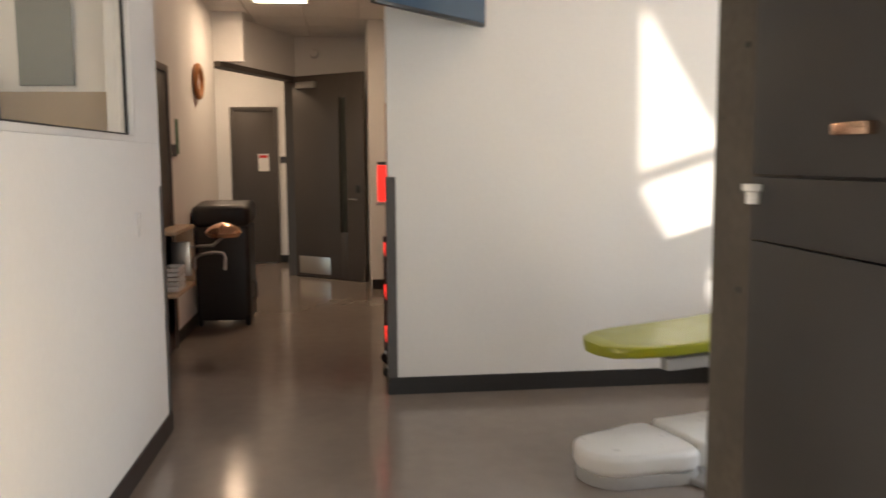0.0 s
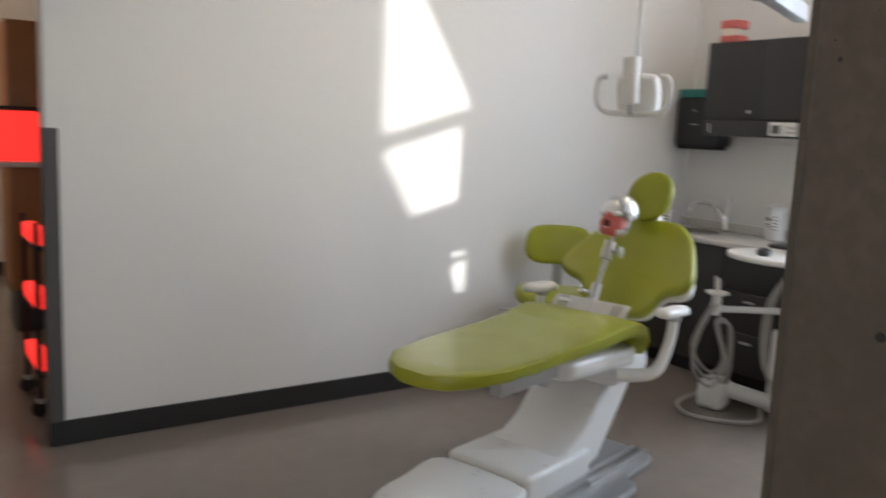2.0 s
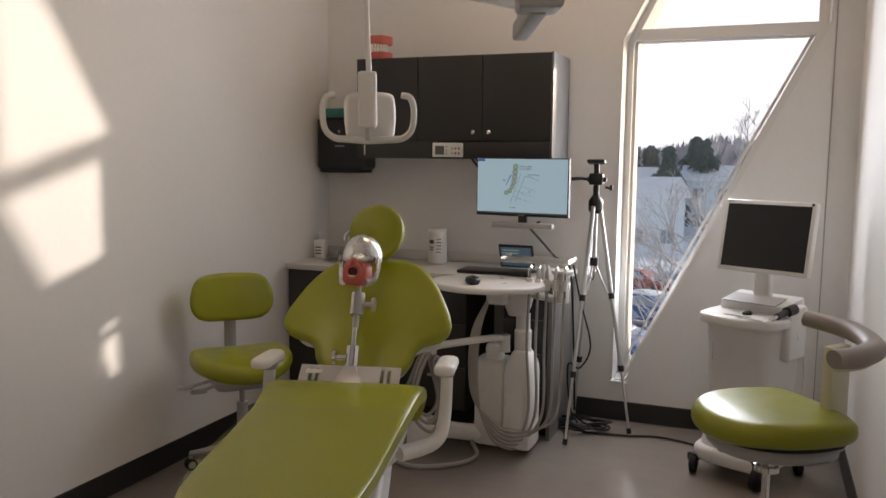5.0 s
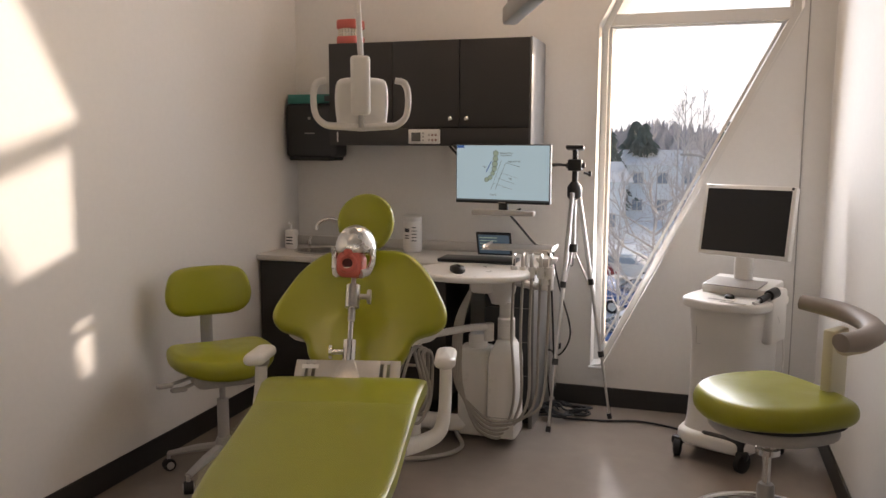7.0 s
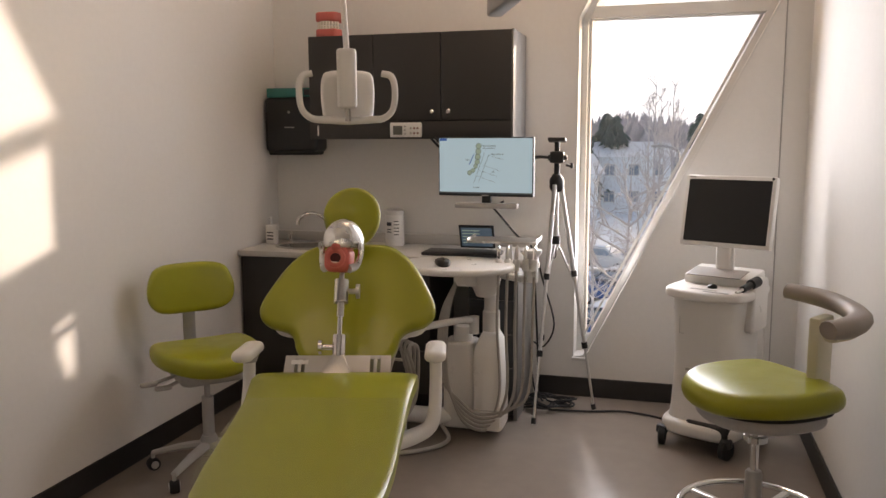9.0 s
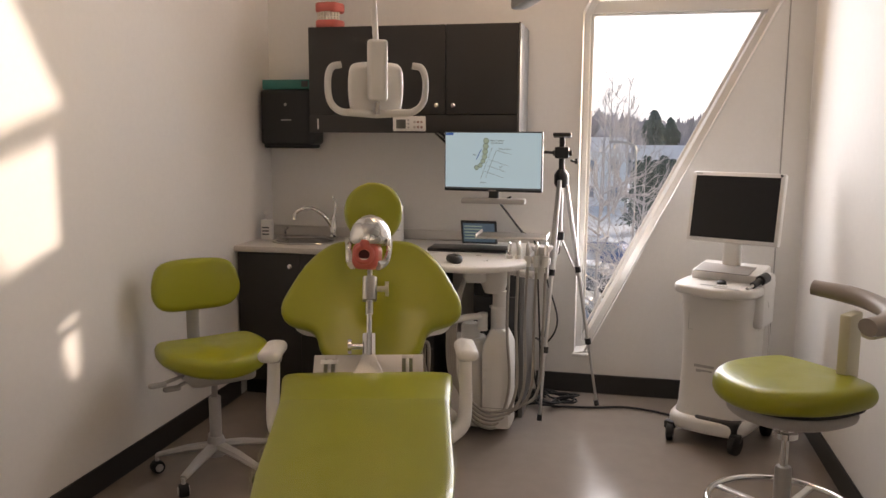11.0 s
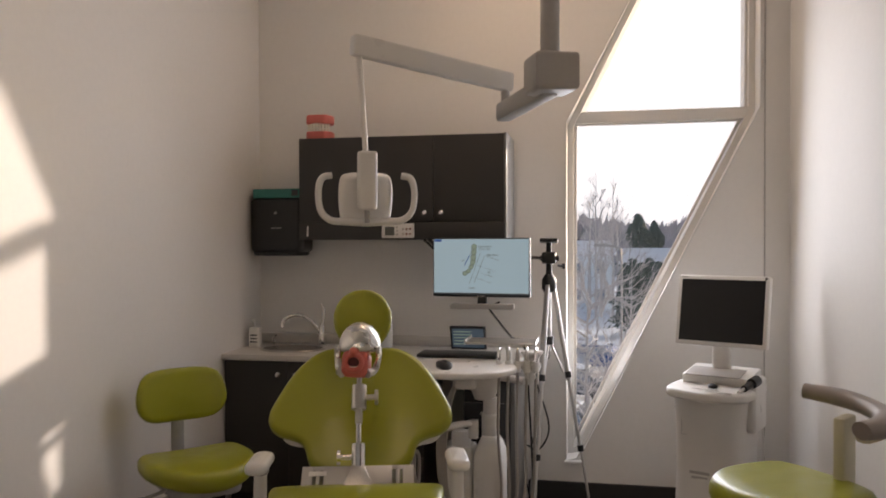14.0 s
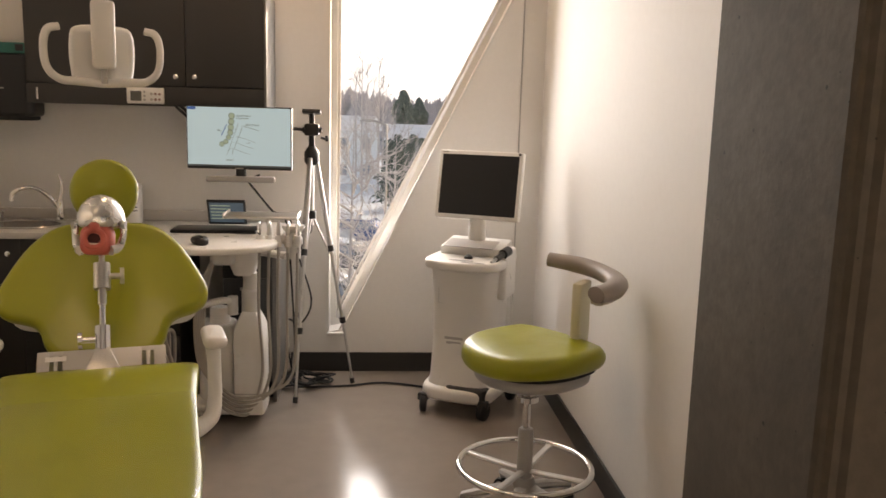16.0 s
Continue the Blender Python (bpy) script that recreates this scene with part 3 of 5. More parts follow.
# backrest: shaped outline, wings curved forward
half = [(0.0, 0.0), (0.075, 0.0), (0.15, 0.015), (0.19, 0.06), (0.205, 0.11), (0.235, 0.14), (0.30, 0.155), (0.335, 0.185), (0.34, 0.235), (0.315, 0.31), (0.265, 0.42), (0.205, 0.50), (0.14, 0.542), (0.06, 0.55)]
outline = smooth_outline(half + [(-x, y) for x, y in reversed(half) if x > 0.001], 3)


def pad(outline, thick, bend, soft=0.028):
    """A soft upholstered pad made of stacked, inset loops."""
    bm = bmesh.new()
    cx = sum(p[0] for p in outline) / len(outline)
    cy = sum(p[1] for p in outline) / len(outline)
    loops = []
    n = len(outline)
    normals = []
    for i in range(n):
        a, b = Vector(outline[i - 1]), Vector(outline[(i + 1) % n])
        d = (b - a).normalized()
        normals.append(Vector((-d.y, d.x)))
    area_sign = sum(outline[i - 1][0] * outline[i][1] - outline[i][0] * outline[i - 1][1] for i in range(n))
    if area_sign < 0:
        normals = [-q for q in normals]

    def loop(inset, z):
        return [bm.verts.new(((p[0] + q.x * inset), (p[1] + q.y * inset), z)) for p, q in zip(outline, normals)]

    for k in range(7):
        a = math.pi / 2 * k / 6
        loops.append(loop(soft * (1 - math.sin(a)), soft * (1 - math.cos(a)) - thick))
    for k in range(7):
        a = math.pi / 2 * k / 6
        loops.append(loop(soft * (1 - math.cos(a)), -soft + soft * math.sin(a)))
    def shrink(src, f, z):
        return [bm.verts.new((cx + (v.co.x - cx) * f, cy + (v.co.y - cy) * f, z)) for v in src]
    top = loops[-1]
    inner = [shrink(top, f, 0.006 * (1 - f)) for f in (0.94, 0.87, 0.79, 0.7, 0.6, 0.5, 0.4, 0.3, 0.2, 0.1)]
    bot = loops[0]
    seq = loops + inner
    for A, C in zip(seq, seq[1:]):
        for i in range(n):
            bm.faces.new((A[i], A[(i + 1) % n], C[(i + 1) % n], C[i]))
    c = bm.verts.new((cx, cy, 0.006))
    for i in range(n):
        bm.faces.new((inner[-1][i], inner[-1][(i + 1) % n], c))
    bm.faces.new(bot[::-1])
    for v in bm.verts:
        v.co.z += bend(v.co.x, v.co.y)
    return bm


# local frame of the backrest: x across, y up the incline, z forward to the feet
BACK = Matrix(((0, -0.62, 0.785, -0.10), (1, 0, 0, 0.0), (0, 0.785, 0.62, 0.70), (0, 0, 0, 1)))
part("backrest", turned(pad(outline, 0.07, lambda x, y: 0.75 * max(0, abs(x) - 0.08) ** 2 - 0.05 * y + 0.02), BACK), VINYL, chair, "lime green vinyl backrest with swept wings")
part("back_shell", turned(slab([(x * 0.9, 0.02 + y * 0.92) for x, y in outline], -0.10, -0.055, 0.015), BACK), WHITE, chair, "white backrest shell")
head_o = [(0.116 * math.cos(a * math.pi / 20), 0.128 * math.sin(a * math.pi / 20)) for a in range(40)]
HEAD = Matrix(((0, -0.45, 0.893, -0.40), (1, 0, 0, 0.0), (0, 0.893, 0.45, 1.245), (0, 0, 0, 1)))
part("headrest", turned(pad(head_o, 0.06, lambda x, y: 1.2 * x * x, soft=0.025), HEAD), VINYL, chair, "rounded green vinyl headrest")
part("headrest_bar", box(-0.50, -0.44, -0.035, 0.035, 0.98, 1.22, 0.008), WHITE, chair)
# seat and leg rest in one swept cushion
sec = [(0.02, 0.625, 0.25), (0.035, 0.672, 0.272), (0.075, 0.715, 0.284), (0.13, 0.742, 0.288), (0.20, 0.752, 0.284), (0.28, 0.745, 0.275), (0.38, 0.730, 0.266), (0.6, 0.716, 0.259), (0.86, 0.708, 0.253), (1.02, 0.705, 0.24), (1.14, 0.704, 0.207), (1.22, 0.700, 0.15), (1.26, 0.692, 0.07)]
bm = bmesh.new()
rings = []
for u, z, w in sec:
    th = 0.064 if u > 0.45 else 0.08 if u > 0.1 else 0.06
    if u > 1.25:
        th *= 0.8
    prof = []
    for k in range(28):
        a = 2 * math.pi * k / 28
        ca, sa = math.cos(a), math.sin(a)
        prof.append((w * math.copysign(abs(ca) ** 0.35, ca), z - th / 2 + th / 2 * math.copysign(abs(sa) ** 0.55, sa) + 0.010 * (abs(ca) ** 3) * (sa > 0)))
    rings.append([bm.verts.new((u, v, zz)) for v, zz in prof])
for A, C in zip(rings, rings[1:]):
    for k in range(28):
        bm.faces.new((A[k], A[(k + 1) % 28], C[(k + 1) % 28], C[k]))
bm.faces.new(rings[0])
bm.faces.new(rings[-1][::-1])
bmesh.ops.subdivide_edges(bm, edges=[e for e in bm.edges if abs(e.verts[0].co.x - e.verts[1].co.x) > 0.03], cuts=1, smooth=0.6)
part("seat", bm, VINYL, chair, "long green vinyl seat and leg rest")
# clear cover on the leg rest, with soft wrinkles
def seat_top(u):
    for (u0, z0, _), (u1, z1, _) in zip(sec, sec[1:]):
        if u <= u1:
            return z0 + (z1 - z0) * (u - u0) / (u1 - u0)
    return sec[-1][1]


bm = bmesh.new()
NU, NV = 60, 28
cov = [[None] * (NV + 1) for _ in range(NU + 1)]
for i in range(NU + 1):
    u = 0.40 + 0.80 * i / NU
    w = 0.262 if u < 0.84 else 0.262 - 0.20 * ((u - 0.84) / 0.42) ** 2.2
    for j in range(NV + 1):
        v = (2 * j / NV - 1) * w * 0.995
        e = abs(2 * j / NV - 1)
        ca = (e * 0.985) ** 2.86
        z = seat_top(u) - 0.032 * (1 - (1 - ca * ca) ** 0.275) + 0.010 * ca ** 3 + 0.009
        z += 0.0022 * noise.noise((u * 9, v * 5, 0)) + 0.0022 * noise.noise((u * 26 + v * 14, v * 9 - u * 4, 3))
        cov[i][j] = bm.verts.new((u, v, z))
for i in range(NU):
    for j in range(NV):
        bm.faces.new((cov[i][j], cov[i + 1][j], cov[i + 1][j + 1], cov[i][j + 1]))
fo = part("foot_cover", bm, FOIL, chair, "clear plastic foot cover")
# white under-seat body and mechanism
part("seat_pan", turned(slab(rounded(0.62, 0.42, 0.08), 0, 0.09, 0.03), pose(0.28, 0, 0.53, 0, -3, 0)), WHITE, chair, "white seat pan")
part("tilt_housing", turned(slab(rounded(0.34, 0.36, 0.06), 0, 0.12, 0.03), pose(-0.02, 0.0, 0.44, 0, 6, 0)), WHITE, chair)
part("bellows", box(-0.08, 0.10, -0.12, 0.12, 0.38, 0.46, 0.02), MATTE, chair, "dark rubber bellows")
part("leg_bracket", join(box(0.5, 0.95, -0.16, -0.10, 0.56, 0.62, 0.01), box(0.5, 0.95, 0.10, 0.16, 0.56, 0.62, 0.01), rod((0.62, -0.14, 0.55), (0.62, 0.14, 0.55), 0.025)), GREYP, chair)
# lift arm, slanted from the base to the seat
LV = -0.05
lo = [(0.62, 0.17), (0.42, 0.19), (0.28, 0.26), (0.02, 0.50), (-0.14, 0.47), (-0.10, 0.40), (0.16, 0.10), (0.30, 0.06), (0.62, 0.06)]
bm = turned(slab(lo, -0.185, 0.185, 0.025), Matrix(((1, 0, 0, 0), (0, 0, -1, LV), (0, 1, 0, 0), (0, 0, 0, 1))))
part("lift_arm", bm, WHITE, chair, "slanted white lift arm cover")
part("base_box", turned(slab(rounded(0.48, 0.42, 0.035), 0.06, 0.185, 0.022), pose(0.50, LV, 0)), WHITE, chair)
toe = smooth_outline([(0.0, -0.215), (0.25, -0.21), (0.45, -0.17), (0.53, -0.06), (0.53, 0.06), (0.45, 0.17), (0.25, 0.21), (0.0, 0.215)], 4)
part("toe_cover", turned(slab(toe, 0.06, 0.165, 0.03, 4), pose(0.755, LV, 0)), WHITE, chair, "rounded white base cover")
part("toe_skirt", join(turned(slab([(x * 0.97, y * 0.97) for x, y in toe], 0.0, 0.062, 0.004), pose(0.757, LV, 0)), turned(slab(rounded(0.47, 0.405, 0.03), 0, 0.062, 0.004), pose(0.50, LV, 0))), GREYP, chair, "grey base skirt")
plate = smooth_outline([(-0.20, 0.10), (-0.20, 0.22), (-0.02, 0.24), (0.10, 0.25), (0.16, 0.33), (0.45, 0.335), (0.72, 0.33), (0.79, 0.29), (0.79, 0.15), (0.3, 0.1)], 3)
part("base_plate", join(slab(plate, 0.0, 0.035, 0.012), slab([(x, -2 * 0.05 - y) for x, y in plate], 0.0, 0.035, 0.012), turned(slab(rounded(0.9, 0.26, 0.03), 0, 0.03, 0.008), pose(0.2, LV, 0))), material("grey_metal_base", (0.30, 0.295, 0.29), 0.35, 0.3, blotch=0.1), chair, "grey metal floor plate")
part("rail", join(*[box(-0.2, 0.32, v - 0.012, v + 0.012, 0.035, 0.06, 0.006) for v in (0.13, 0.18)]), ALU, chair)
for s in (1, -1):
    ar = part("armrest", turned(pad(smooth_outline(rounded(0.235, 0.078, 0.036), 1), 0.04, lambda x, y: -0.25 * x * x - 1.2 * y * y, soft=0.018), pose(-0.02, s * 0.345, 0.80, 0, -3, 0)), WHITE, chair, "white padded armrest")
    part("arm_cap", lathe([(0.026, 0.735), (0.03, 0.745), (0.03, 0.762)], 16, pose(-0.035, s * 0.345, 0)), GREYP, ar)
    part("arm_bracket", tube([(-0.035, s * 0.345, 0.75), (-0.015, s * 0.345, 0.66), (0.03, s * 0.342, 0.58), (0.075, s * 0.325, 0.525), (0.12, s * 0.27, 0.505), (0.19, s * 0.2, 0.505)], [0.023, 0.023, 0.024, 0.027, 0.03, 0.03], 14, steps=5, flat=0.9), WHITE, ar)

# ---- phantom head and its stand ----
st = thing("mannequin_stand", pose(2.5, 3.886, 0, 0, 0, 195), "steel clamp stand with slotted base plate on the chair", "stand")
TILT = pose(0.105, 0.0, 0.752, 0, 40, 0)
plates = [box(-0.05, 0.05, -0.115, 0.115, -0.002, 0.002, 0.001)]
for sgn in (-1, 1):
    plates += [box(-0.05, 0.05, sgn * 0.17 - 0.018, sgn * 0.17 + 0.018, -0.002, 0.002, 0.001), box(-0.05, -0.032, sgn * 0.1335 - 0.0195, sgn * 0.1335 + 0.0195, -0.002, 0.002, 0.001), box(0.026, 0.05, sgn * 0.1335 - 0.0195, sgn * 0.1335 + 0.0195, -0.002, 0.002, 0.001), box(-0.034, 0.028, sgn * 0.134 - 0.006, sgn * 0.134 + 0.006, -0.002, 0.002, 0.001)]
part("base_plate", turned(join(*plates), TILT), PLATE, st, "slotted steel plate")
part("plate_foot", join(box(0.03, 0.07, -0.17, 0.17, 0.708, 0.714, 0.001), box(0.06, 0.066, -0.17, 0.17, 0.714, 0.778, 0.001)), PLATE, st)
part("wedge", turned(slab([(0.045, -0.055), (0.045, 0.055), (-0.045, 0.020), (-0.045, -0.020)], 0.003, 0.02, 0.004), TILT), STEEL, st)
part("plate_label", turned(box(-0.03, -0.012, -0.165, -0.105, 0.0022, 0.0028, 0), TILT), PAPER, st)
P0, P1 = Vector((0.07, 0.0, 0.78)), Vector((-0.09, 0.0, 1.10))
def along(k):
    return P0.lerp(P1, k)
part("lower_clamp", rod(along(0.0), along(0.22), 0.024, 20), CHROME, st)
part("rod", rod(along(0.1), along(0.60), 0.010, 12), CHROME, st)
part("upper_clamp", join(rod(along(0.56), along(0.80), 0.026, 20), rod(along(0.42), along(0.58), 0.013, 14)), STEEL, st)
part("neck_rod", join(rod(along(0.78), along(1.02), 0.009, 12)), STEEL, st)
k1 = part("knob", join(rod(along(0.1), along(0.1) + Vector((0, -0.06, 0)), 0.010), rod(along(0.1) + Vector((0, -0.06, 0)), along(0.1) + Vector((0, -0.072, 0)), 0.026, 16)), CHROME, st)
k2 = part("knob", join(rod(along(0.68), along(0.68) + Vector((0, 0.055, 0)), 0.010), rod(along(0.68) + Vector((0, 0.055, 0)), along(0.68) + Vector((0, 0.067, 0)), 0.027, 16)), STEEL, st)

# one plain mesh: metal skull shell, pink face rubber, dark mouth, row of teeth
def phantom():
    bm = bmesh.new()
    def add(b, k):
        b.normal_update()
        for f in b.faces:
            f.material_index = k
        me = bpy.data.meshes.new("t")
        b.to_mesh(me)
        b.free()
        bm.from_mesh(me)
        bpy.data.meshes.remove(me)
    b = bmesh.new()
    bmesh.ops.create_uvsphere(b, u_segments=32, v_segments=20, radius=0.09)
    for v in b.verts:
        v.co.x *= 1.12
        v.co.z *= 1.18
        if v.co.z < -0.02:
            v.co.z = -0.02 + (v.co.z + 0.02) * 0.15
        if v.co.x > 0.05 and abs(v.co.y) < 0.03:
            v.co.x += 0.014 * (1 - abs(v.co.y) / 0.03) * max(0, 1 - abs(v.co.z - 0.015) / 0.05)
    add(b, 0)
    for s in (-1, 1):
        add(tube([(0.03, s * 0.088, 0.0), (0.025, s * 0.09, -0.05), (0.04, s * 0.078, -0.10), (0.075, s * 0.055, -0.115)], [0.016, 0.013, 0.016, 0.02], 8, steps=3), 0)
        add(rod((0.035, s * 0.085, -0.015), (0.035, s * 0.10, -0.015), 0.016, 12), 0)
    face = slab(rounded(0.115, 0.115, 0.035), -0.06, 0.04, 0.02, 4)
    turned(face, Matrix(((0, 0, 1, 0.055), (1, 0, 0, 0), (0, 1, 0, -0.075), (0, 0, 0, 1))))
    add(face, 1)
    lip = tube([(0.098, 0.036 * math.cos(a * math.pi / 9), -0.070 + 0.033 * math.sin(a * math.pi / 9)) for a in range(18)], 0.012, 8, closed=True)
    add(lip, 1)
    nose = bmesh.new()
    bmesh.ops.create_uvsphere(nose, u_segments=16, v_segments=10, radius=0.022, matrix=Matrix.Translation((0.095, 0, -0.025)))
    add(nose, 1)
    add(lathe([(0.033, 0.0), (0.030, 0.003)], 18, Matrix(((0, 0, 1, 0.0952), (1, 0, 0, 0), (0, 1, 0, -0.070), (0, 0, 0, 1)))), 2)
    for i in range(7):
        a = (i - 3) * 0.008
        add(box(0.0975, 0.103, a - 0.0036, a + 0.0036, -0.098, -0.086, 0.0015, 1), 3)
    return bm


SILVER = material("brushed_silver", (0.66, 0.65, 0.63), 0.3, 0.85, blotch=0.15, blotch_scale=12, rough_var=0.08)
DARKRED = material("dark_red_rubber", (0.07, 0.008, 0.008), 0.6)
solid("training_mannequin", phantom(), [SILVER, PINK, DARKRED, TOOTH], "silver and pink dental training mannequin head on a stand", "mannequin",
      at=pose(2.5, 3.886, 0, 0, 0, 195) @ pose(-0.13, 0.0, 1.165, 0, -10, -12) @ Matrix.Scale(0.84, 4))

# ---- operating light on a ceiling arm ----
ol = thing("operating_light", pose(2.585, 3.228, 0), "white dental operating light hung on a jointed ceiling arm", "lamp")
ox, oy = -2.585, -3.20
J = Vector((3.13 + ox, 3.42 + oy, 2.12))
S = Vector((2.666 + ox, 3.902 + oy, 2.235))
part("ceiling_post", rod((0, 0, 2.16), (0, 0, RH), 0.033, 20), GREYP, ol)
part("joint_box", turned(slab([(-0.085, -0.075), (0.06, -0.075), (0.085, -0.04), (0.085, 0.04), (0.06, 0.075), (-0.085, 0.075)], 2.05, 2.18, 0.018), Matrix.Rotation(math.atan2(0.22, 0.545), 4, "Z")), GREYP, ol)
d = (J - Vector((0, 0, 2.12))).normalized()
part("fixed_arm", turned(box(0, (J - Vector((0, 0, 2.12))).length + 0.04, -0.032, 0.032, -0.04, 0.035, 0.012), Matrix.Translation((0, 0, 2.08)) @ Matrix.Rotation(math.atan2(d.y, d.x), 4, "Z")), GREYP, ol)
e = S - J - Vector((0, 0, 0.05))
part("spring_arm", turned(box(-0.03, e.length + 0.03, -0.024, 0.024, -0.035, 0.045, 0.012), Matrix.Translation(J + Vector((0, 0, 0.075))) @ Matrix.Rotation(math.atan2(e.y, e.x), 4, "Z") @ Matrix.Rotation(-math.atan2(e.z, math.hypot(e.x, e.y)), 4, "Y")), WHITE, ol)
part("pivot", rod(J + Vector((0, 0, -0.02)), J + Vector((0, 0, 0.08)), 0.018), GREYP, ol)
LC = Vector((2.634 + ox, 3.868 + oy, 1.70))
part("stem", rod(S + Vector((0, 0, 0.0)), (LC.x + 0.0, LC.y, LC.z + 0.16), 0.011, 12), WHITE, ol)
FACE = pose(*LC, 0, 0, 201)
hd_ = part("light_head", turned(pad(smooth_outline([(-0.07, -0.085), (0.07, -0.085), (0.095, -0.05), (0.095, 0.06), (0.06, 0.09), (-0.06, 0.09), (-0.095, 0.06), (-0.095, -0.05)], 3), 0.07, lambda x, y: -0.5 * x * x, soft=0.02), FACE @ Matrix(((0, 0.2, 0.98, 0), (1, 0, 0, 0), (0, 0.98, -0.2, 0), (0, 0, 0, 1)))), WHITE, ol, "rounded white light head")
part("mount", turned(slab(rounded(0.055, 0.07, 0.018), -0.04, 0.17, 0.012), FACE @ pose(0.055, 0, 0.0, 0, 5, 0)), WHITE, ol, "white vertical yoke")
part("yoke_pin", rod(FACE @ Vector((0.055, 0, -0.02)), FACE @ Vector((0.045, 0, -0.085)), 0.010), GREYP, ol)
for s in (-1, 1):
    part("handle", turned(tube([(0.03, s * 0.125, 0.085), (0.035, s * 0.158, 0.075), (0.035, s * 0.172, 0.03), (0.03, s * 0.165, -0.04), (0.02, s * 0.13, -0.075), (0.015, s * 0.08, -0.08), (0.01, 0.0, -0.085)], [0.012, 0.013, 0.012, 0.012, 0.013, 0.014, 0.014], 10, steps=4), FACE), WHITE, ol, "white grip handle")

# ---- stools ----
def caster(parent, x, y, ang):
    w = part("caster", turned(join(lathe([(0.014, -0.022), (0.028, -0.02), (0.03, -0.006), (0.03, 0.006), (0.028, 0.02), (0.014, 0.022)], 16)), pose(x, y, 0.03, 90, 0, ang)), MATTE, parent, "black twin-wheel caster")
    part("hub_cap", turned(lathe([(0.018, -0.025), (0.018, 0.025)], 14), pose(x, y, 0.03, 90, 0, ang)), GREYP, w)
    part("stem", rod((x, y, 0.03), (x, y, 0.085), 0.009), GREYP, w)


def five_star(parent, reach, m, hub=0.04, turn=0.0, z0=0.085):
    for k in range(5):
        a = radians(72 * k + turn)
        part("base_leg", turned(tube([(0.02, 0, z0 + 0.045), (reach * 0.5, 0, z0 + 0.03), (reach, 0, z0)], [0.030, 0.026, 0.018], 8, flat=0.7), Matrix.Rotation(a, 4, "Z")), m, parent)
        caster(parent, reach * math.cos(a), reach * math.sin(a), math.degrees(a) + 40)
    part("hub", lathe([(hub, z0), (hub, z0 + 0.07), (hub * 0.8, z0 + 0.09)], 20), m, parent)


ls = thing("operator_stool", pose(3.06, 4.80, 0, 0, 0, 227), "green vinyl swivel stool with a backrest beside the wall", "stool", "clinic stools")
five_star(ls, 0.27, GREYP, 0.04, 22)
part("gas_lift", join(rod((0, 0, 0.17), (0, 0, 0.36), 0.027, 18), rod((0, 0, 0.36), (0, 0, 0.47), 0.014, 14)), GREYP, ls)
part("seat_plate", turned(slab(rounded(0.34, 0.30, 0.05), 0.46, 0.515, 0.02), pose(0, 0, 0, 0, 0, 0)), GREYP, ls)
so = smooth_outline([(0.20, -0.14), (0.24, 0), (0.20, 0.14), (0.08, 0.225), (-0.08, 0.235), (-0.18, 0.19), (-0.205, 0), (-0.18, -0.19), (-0.08, -0.235), (0.08, -0.225)], 4)
part("seat", turned(pad(so, 0.085, lambda x, y: -0.9 * max(0, x - 0.08) ** 2 + 0.25 * y * y, soft=0.035), pose(0.02, 0, 0.605)), VINYL, ls, "rounded green vinyl seat")
bo = smooth_outline([(-0.14, -0.115), (0, -0.122), (0.14, -0.115), (0.20, -0.06), (0.20, 0.03), (0.15, 0.105), (0, 0.12), (-0.15, 0.105), (-0.20, 0.03), (-0.20, -0.06)], 4)
part("backrest", turned(pad(bo, 0.06, lambda x, y: 0.9 * x * x, soft=0.028), Matrix(((0, -0.10, 0.995, -0.21), (1, 0, 0, 0), (0, 0.995, 0.10, 0.845), (0, 0, 0, 1)))), VINYL, ls, "oval green vinyl backrest")
part("back_bar", tube([(-0.10, 0, 0.49), (-0.22, 0, 0.50), (-0.275, 0, 0.58), (-0.27, 0, 0.82)], 0.03, 8, steps=4, flat=0.4), GREYP, ls)
for y, z in ((-0.26, 0.50), (-0.20, 0.475)):
    part("lever", join(rod((0.02, -0.08, z), (0.10, y, z - 0.01), 0.008), turned(slab(rounded(0.04, 0.075, 0.018), -0.008, 0.008, 0.005), pose(0.11, y - 0.02, z - 0.01))), GREYP, ls)

rs = thing("assistant_stool", pose(2.79, 2.425, 0, 0, 0, 125), "green vinyl stool with chrome foot ring and beige body rest", "stool", "clinic stools")
five_star(rs, 0.24, GREYP, 0.045, 30)
part("foot_ring", tube([(0.255 * math.cos(a * math.pi / 24), 0.255 * math.sin(a * math.pi / 24), 0.215) for a in range(48)], 0.013, 10, closed=True), CHROME, rs, "chrome foot ring")
for k in range(4):
    a = radians(90 * k + 20)
    part("ring_spoke", tube([(0.03 * math.cos(a), 0.03 * math.sin(a), 0.20), (0.25 * math.cos(a), 0.25 * math.sin(a), 0.212)], 0.016, 8, flat=0.5), STEEL, rs)
part("column", join(lathe([(0.030, 0.14), (0.030, 0.36), (0.024, 0.37)], 20)), GREYP, rs)
part("gas_lift", join(rod((0, 0, 0.36), (0, 0, 0.56), 0.014, 14)), CHROME, rs)
part("collar", lathe([(0.03, 0.475), (0.042, 0.48), (0.042, 0.50), (0.03, 0.505), (0.03, 0.53), (0.036, 0.535), (0.036, 0.56)], 20), CHROME, rs)
